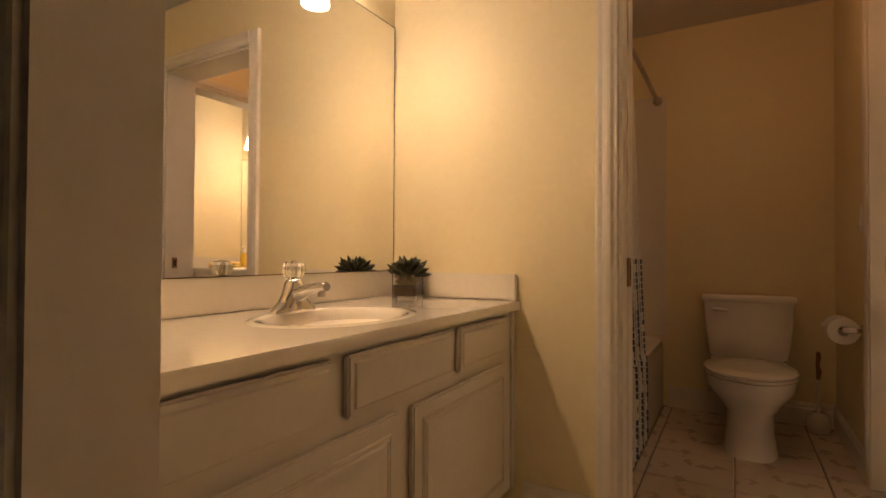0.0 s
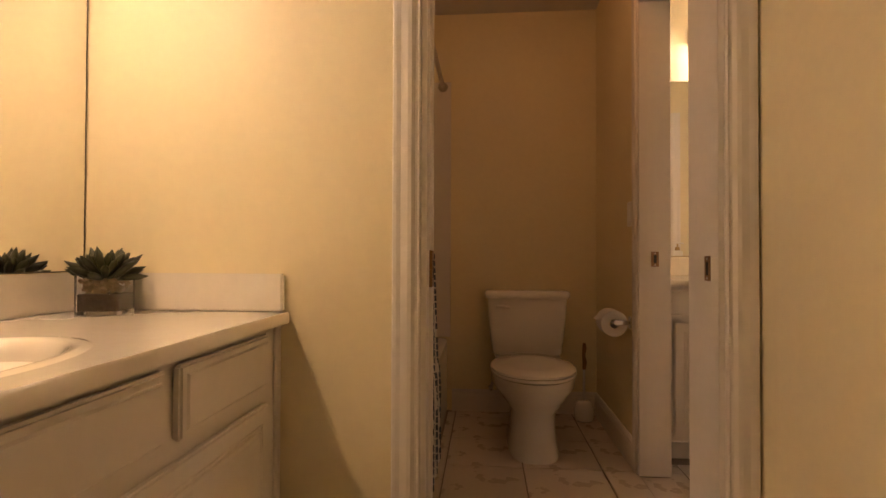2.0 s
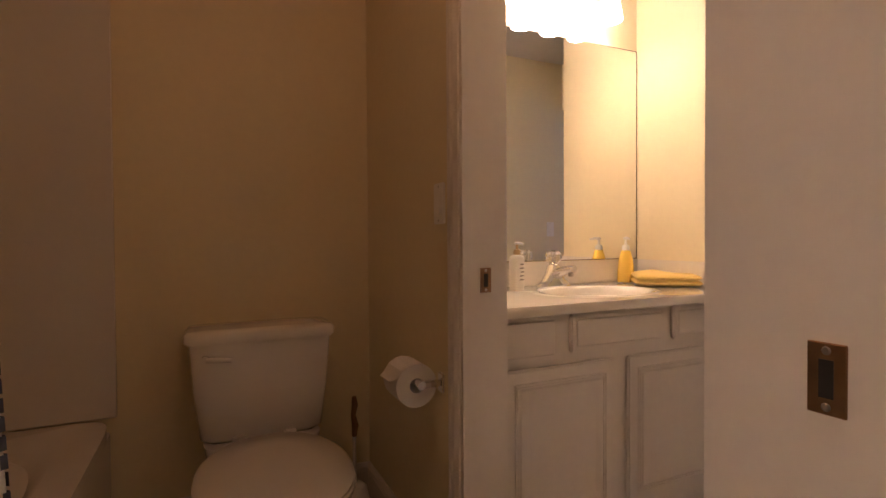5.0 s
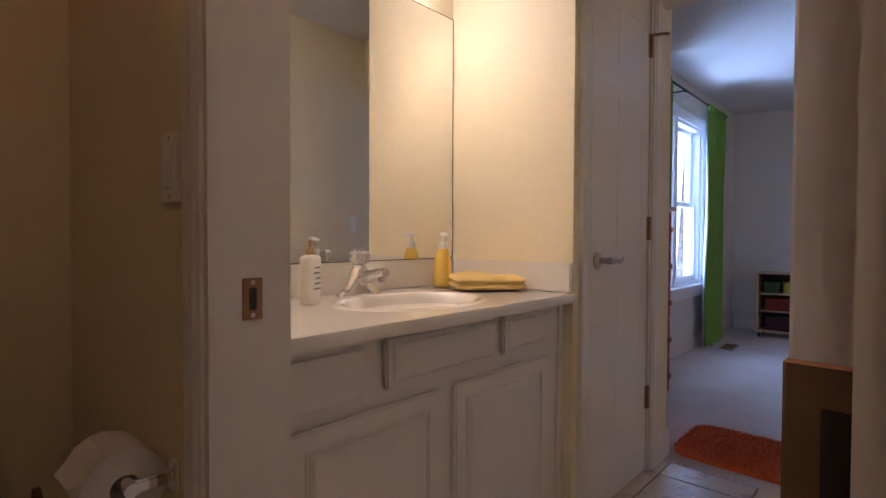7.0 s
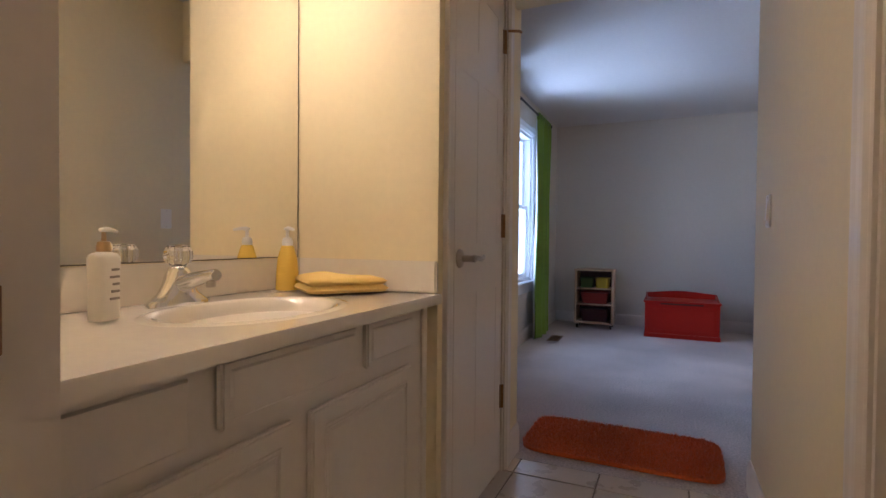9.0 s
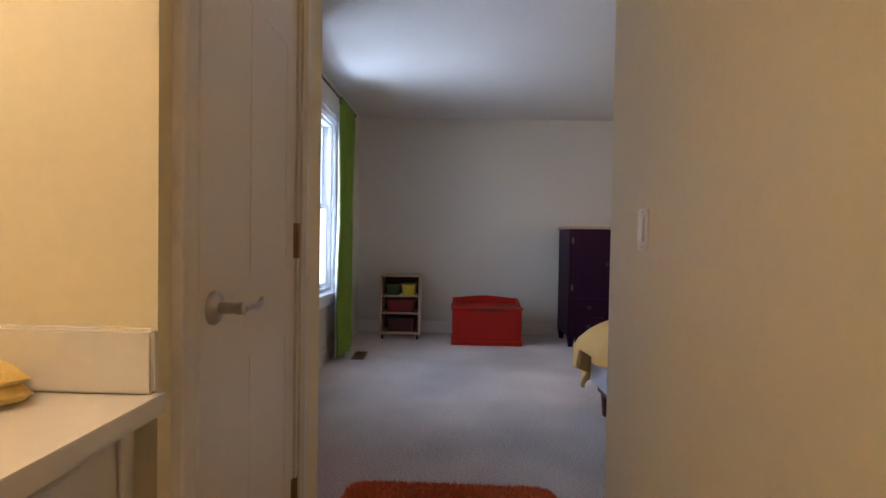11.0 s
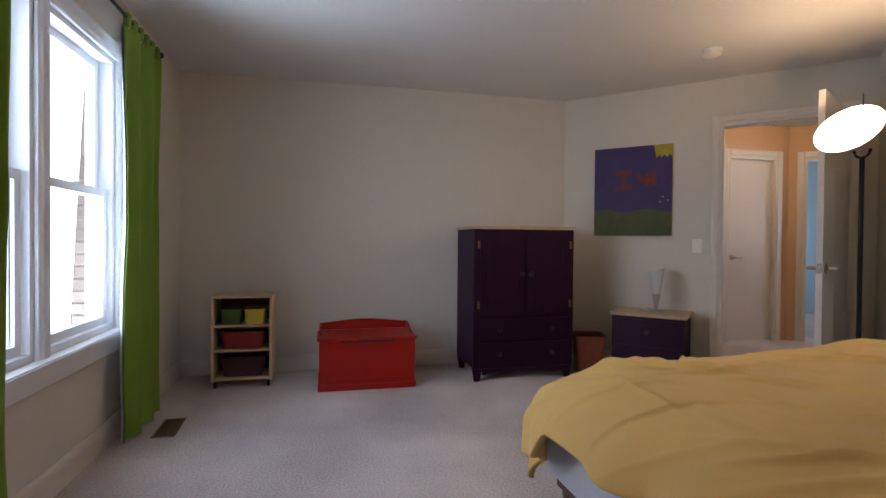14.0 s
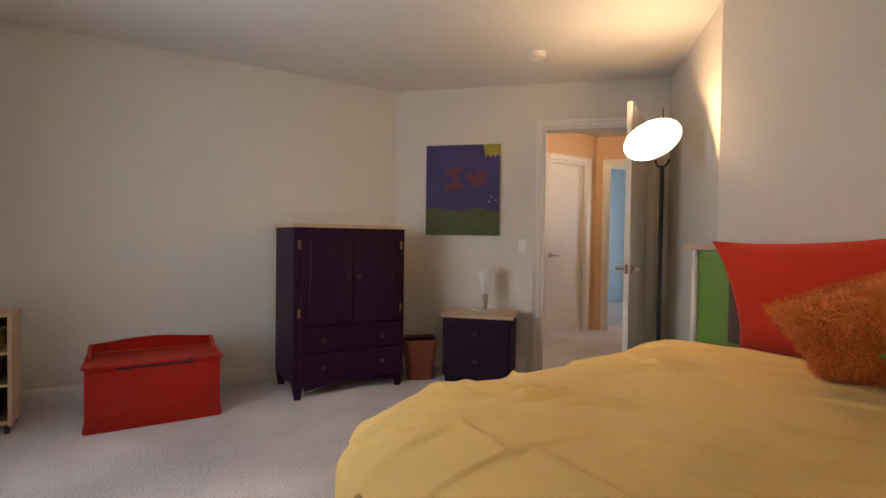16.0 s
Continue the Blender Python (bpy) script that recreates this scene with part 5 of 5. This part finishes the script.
# headboard slots are solid plates, their shade put into the dark brown
for x in (0.33, -0.08, -0.49):
    part("slot_shade", bx(x, x + 0.26, -1.041, -1.036, 0.62, 0.98), M["brown_wood"], bed)
part("bed_rail", bx(-0.68, 0.68, 0.82, 0.85, 0.14, 0.22, 0.004), M["brown_wood"], bed)
part("box_spring", bx(-0.69, 0.69, -1.01, 0.90, 0.19, 0.39, 0.03, 3), M["boxspring"], bed, "pale blue ticking box spring", 50)
part("mattress", bx(-0.66, 0.66, -1.01, 0.84, 0.39, 0.565, 0.05, 4), M["boxspring"], bed, "", 50)
for x in (-0.62, 0.64):
    for y in (-0.9, 0.80):
        part("leg", loft([(x, y, 0, 0.025, 0.025, 5), (x, y, 0.19, 0.04, 0.04, 5)], 16), M["brown_wood"], bed, "", 50)

# duvet: a padded cloth laid over the mattress, rounding over its edges and let down at foot and sides
HX, Y0, Y1, TOPZ, OUT, DROP = 0.42, -0.55, 0.60, 0.668, 0.43, 0.21
ARC = 0.50
rc = random.Random(21)
CREASES = [(rc.uniform(-0.6, 0.75), rc.uniform(-0.5, 0.95), rc.gauss(0.55, 0.40), rc.uniform(0.15, 0.5), rc.uniform(0.006, 0.017), rc.uniform(0.008, 0.016)) for _ in range(95)]


def lay(a, b):
    """Where the cloth point (a across, b along) comes to lie."""
    da, db = max(0.0, abs(a) - HX), max(0.0, b - Y1)
    d = (da ** 3 + db ** 3) ** (1 / 3)
    cx, cy = max(-HX, min(HX, a)), min(b, Y1)
    z = TOPZ + 0.018 * noise.noise((a * 1.6, b * 1.6, 0.3)) + 0.010 * noise.noise((a * 3.2 + b * 1.5, b * 2.6 - a, 5.0)) + 0.004 * noise.noise((a * 9 - b * 3, b * 8 + a * 4, 9.0))
    for ox, oy, ang, ln, hh, wd in CREASES:
        u = (a - ox) * math.cos(ang) + (b - oy) * math.sin(ang)
        if abs(u) > 1.6 * ln:
            continue
        v = -(a - ox) * math.sin(ang) + (b - oy) * math.cos(ang) + 0.03 * math.sin(u * 6 + ox * 9)
        z += hh * math.exp(-(v / wd) ** 2) * math.exp(-(u / (ln * 0.5)) ** 2)
    z += 0.035 * max(0.0, -cy) - 0.02 * max(0.0, cy) - 0.015 * (cx / HX) ** 2
    if d > 0:
        way = Vector((da * (1 if a > 0 else -1), db)).normalized()
        turn = math.atan2(db, da)
        q = min(d / ARC, 1.0) * math.pi / 2
        out = OUT * math.sin(q)
        hang = max(0.0, d - ARC)
        run = cx * 9 + cy * 9 + turn * 7
        pleat = abs(math.sin(run)) ** 1.5 * 0.045 + 0.016 * math.sin(run * 2.7 + 1.0)
        grow = max(0.0, min(1.0, (d - 0.18) / 0.3))
        out += (pleat - 0.015) * grow + 0.05 * hang
        cx += out * way.x
        cy += out * way.y
        z -= DROP * (1 - math.cos(q)) + hang
    return (cx, cy, max(0.05, z))


nu, nv = 230, 220
rows = []
for j in range(nv):
    row = []
    for i in range(nu):
        a_ = -HX - 0.54 + (2 * HX + 0.54 + 0.67) * i / (nu - 1)
        foot = 0.47 + 0.13 * max(0.0, min(1.0, (a_ - 0.40) / 0.2))    # the far corner hangs lowest
        row.append(lay(a_, Y0 + (Y1 + foot - Y0) * j / (nv - 1)))
    rows.append(row)
du = thing("duvet", (4.03, 0.78, 0), "rumpled yellow cotton duvet hanging over the bed", "duvet")
b = rings(rows, closed=False, caps=False)
bmesh.ops.recalc_face_normals(b, faces=b.faces[:])
ob = part("cover", b, M["duvet"], du, "", 180)
sol = ob.modifiers.new("thickness", "SOLIDIFY")
sol.thickness, sol.offset = 0.025, -1
part("turned_edge", tube([lay(-HX - 0.5 + (2 * HX + 1.0) * k / 40, Y0 + 0.004 * math.sin(k)) for k in range(41)], 0.028, 8), M["duvet"], du, "", 80)


def pillow(name, w, h, t, m, material, label, fuzz=0):
    o = thing(name, (0, 0, 0), label, "pillow", "bed pillows")
    o.matrix_world = m
    n = 30
    bm = bmesh.new()
    for s in (-1, 1):
        rows = []
        for j in range(n):
            v = -1 + 2 * j / (n - 1)
            row = []
            for i in range(n):
                u = -1 + 2 * i / (n - 1)
                e = max(0.0, (1 - abs(u) ** 2.6) * (1 - abs(v) ** 2.6)) ** 0.55
                pu, pv = u * (1 - 0.13 * (1 - v * v) * abs(u) ** 3), v * (1 - 0.10 * (1 - u * u) * abs(v) ** 3)
                wr = 0.010 * noise.noise((u * 2.5 + w, v * 2.5, s + t)) + 0.006 * noise.noise((u * 7, v * 7 + h, s))
                row.append((pu * w / 2, s * (e * t / 2 + wr * e), pv * h / 2))
            rows.append(row)
        rings(rows, closed=False, caps=False, bm=bm)
    bmesh.ops.remove_doubles(bm, verts=bm.verts, dist=0.0008)
    bmesh.ops.recalc_face_normals(bm, faces=bm.faces[:])
    body = part("cushion", bm, material, o, "", 60)
    if fuzz:
        r = random.Random(7)
        verts, faces = [], []
        polys = [(p.center.copy(), p.normal.copy()) for p in body.data.polygons]
        for c, nn in polys:
            for _ in range(fuzz):
                p = c + Vector((r.uniform(-1, 1), r.uniform(-1, 1), r.uniform(-1, 1))) * 0.012
                d = (nn + Vector((r.uniform(-1, 1), r.uniform(-1, 1), r.uniform(-1, 1))) * 0.9).normalized() * r.uniform(0.010, 0.020)
                sd = nn.cross(Vector((r.uniform(-1, 1), r.uniform(-1, 1), 1))).normalized() * 0.0016
                k = len(verts)
                verts += [p - sd, p + sd, p + d]
                faces.append((k, k + 1, k + 2))
        me = bpy.data.meshes.new("plush")
        me.from_pydata(verts, [], faces)
        me.materials.append(material)
        f = new("plush", me)
        f.parent = o
        tagged(f, "shaggy orange plush", kind="stuff")
    return o


pillow("pillow", 0.76, 0.58, 0.21, pose(4.15, -0.08, 0.885, -22, 3, 3), M["pillow_red"], "plump red-orange pillow leaning on the headboard")
pillow("pillow", 0.70, 0.56, 0.20, pose(3.43, -0.08, 0.885, -22, -3, -3), M["pillow_red"], "plump red-orange pillow leaning on the headboard")
pillow("throw_pillow", 0.50, 0.40, 0.20, pose(3.83, 0.32, 0.855, -38, 22, 14), M["fuzzy"], "shaggy orange throw pillow leaning over the duvet", 22)
pillow("throw_pillow", 0.46, 0.40, 0.16, pose(3.50, 0.42, 0.77, -64, 8, -6), M["pillow_green"], "green throw pillow lying on the duvet")

# orange rug across the threshold
rg = thing("bath_rug", (3.475, 2.535, 0.0), "shaggy orange bath rug lying across the threshold", "rug", rz=-1)
part("backing", loft([(0, 0, 0.001, 0.225, 0.42, 7), (0, 0, 0.014, 0.225, 0.42, 7), (0, 0, 0.020, 0.215, 0.41, 7)], 48), M["rug"], rg, "", 60)
r = random.Random(11)
verts, faces = [], []
for _ in range(26000):
    x, y = r.uniform(-0.222, 0.222), r.uniform(-0.418, 0.418)
    if abs(x / 0.225) ** 7 + abs(y / 0.42) ** 7 > 0.97:
        continue
    a, L = r.uniform(0, 6.28), r.uniform(0.008, 0.018)
    k = len(verts)
    w = 0.0022
    verts += [(x - w * math.sin(a), y + w * math.cos(a), 0.017), (x + w * math.sin(a), y - w * math.cos(a), 0.017), (x + 0.010 * math.cos(a), y + 0.010 * math.sin(a), 0.018 + L)]
    faces.append((k, k + 1, k + 2))
me = bpy.data.meshes.new("pile")
me.from_pydata(verts, [], faces)
me.materials.append(M["rug"])
f = new("pile", me)
f.parent = rg
tagged(f, "shaggy orange pile", kind="stuff")

rg.scale = (1.04, 1.05, 1)

# flush ceiling light in the hall: unseen, added to warm and brighten it
hl = thing("ceiling_light", (6.75, -2.0, C), "unseen flush ceiling light added to brighten the hall", "ceiling light")
part("pan", lathe([(0.13, 0), (0.13, -0.02)], 28), M["nickel"], hl, "", 40)
part("dome", lathe([(0.12, -0.02), (0.11, -0.055), (0.07, -0.085), (0.002, -0.095)], 28), M["shade_glass"], hl, "lit opal dome", 40)
lamp("hall_fill_bulb", "POINT", Matrix.Translation((6.75, -2.0, C - 0.16)), 9, (1.0, 0.78, 0.52), 0.06)

# bed seen across the hall
ob2 = thing("guest_bed", (7.55, -4.75, 0), "made bed with a dark headboard in the far room", "bed", rz=35)
part("frame", bx(-0.6, 0.6, -0.9, 0.9, 0.12, 0.42, 0.02), M["brown_wood"], ob2)
part("bedding", bx(-0.62, 0.62, -0.88, 0.88, 0.42, 0.66, 0.06, 3), M["lining"], ob2, "white bedding", 50)
part("headboard", bx(-0.62, 0.62, 0.9, 0.96, 0.0, 1.05, 0.03, 2), M["brown_wood"], ob2)
part("pillow", loft([(0, 0.6, 0.66, 0.3, 0.15, 3), (0, 0.62, 0.76, 0.34, 0.16, 3), (0, 0.66, 0.88, 0.25, 0.08, 3)], 24), M["purple"], ob2, "dark pillow", 60)

# distance outside: a self-lit sheet that whitens the window view
structure("backdrop", bx(-60, 80, 60, 60.5, -1, 30), M["backdrop"], "glowing sheet standing for the bright distance", "backdrop")

# ---- floor tiles: each tile on the one bed of grout ----
PITCH, GAP = 0.345, 0.007
half = (PITCH - GAP) / 2
proto = None
floor_ob = bpy.data.objects["floor"]


def tile_piece(ix, iy, room):
    global proto
    x0, y0 = 0.245 + ix * PITCH, 2.935 + iy * PITCH
    a0, a1, b0, b1 = max(x0 + GAP / 2, room[0]), min(x0 + PITCH - GAP / 2, room[1]), max(y0 + GAP / 2, room[2]), min(y0 + PITCH - GAP / 2, room[3])
    if a1 - a0 < 0.02 or b1 - b0 < 0.02:
        return
    w, h = a1 - a0, b1 - b0
    if abs(w - 2 * half) < 1e-4 and abs(h - 2 * half) < 1e-4:
        if proto is None:
            o = mesh_object("tile", bx(-half, half, -half, half, -0.006, 0.0, 0.002), M["tile"])
            proto = o.data
        else:
            o = new("tile", proto)
    else:
        o = mesh_object("tile", bx(-w / 2, w / 2, -h / 2, h / 2, -0.006, 0.0, 0.002), M["tile"])
    o.parent = floor_ob
    o.location = ((a0 + a1) / 2, (b0 + b1) / 2, 0)


for room in ((-0.70, 1.085, 0.525, 1.96), (0.20, 1.08, 2.135, 3.74), (0.28, 0.985, 1.96, 2.135), (1.08, 1.205, 2.16, 2.885), (1.205, 3.15, 2.02, 3.03), (-0.70, 1.75, -1.4, 0.525)):
    for ix in range(-4, 10):
        for iy in range(-14, 4):
            tile_piece(ix, iy, room)

# bricks of the outside wall
pb = None
for i in range(0, 34):
    for j in range(-1, 7):
        y = 3.81 + j * 0.21 + (0.105 if i % 2 else 0)
        if y < 3.8 or y + 0.2 > 5.2:
            continue
        z = -0.35 + i * 0.075
        if pb is None:
            o = mesh_object("brick", bx(-0.012, 0.004, 0, 0.2, 0, 0.065, 0.003), M["brick"])
            pb = o.data
        else:
            o = new("brick", pb)
        o.parent = brick_wall
        o.location = (6.42, y, z)
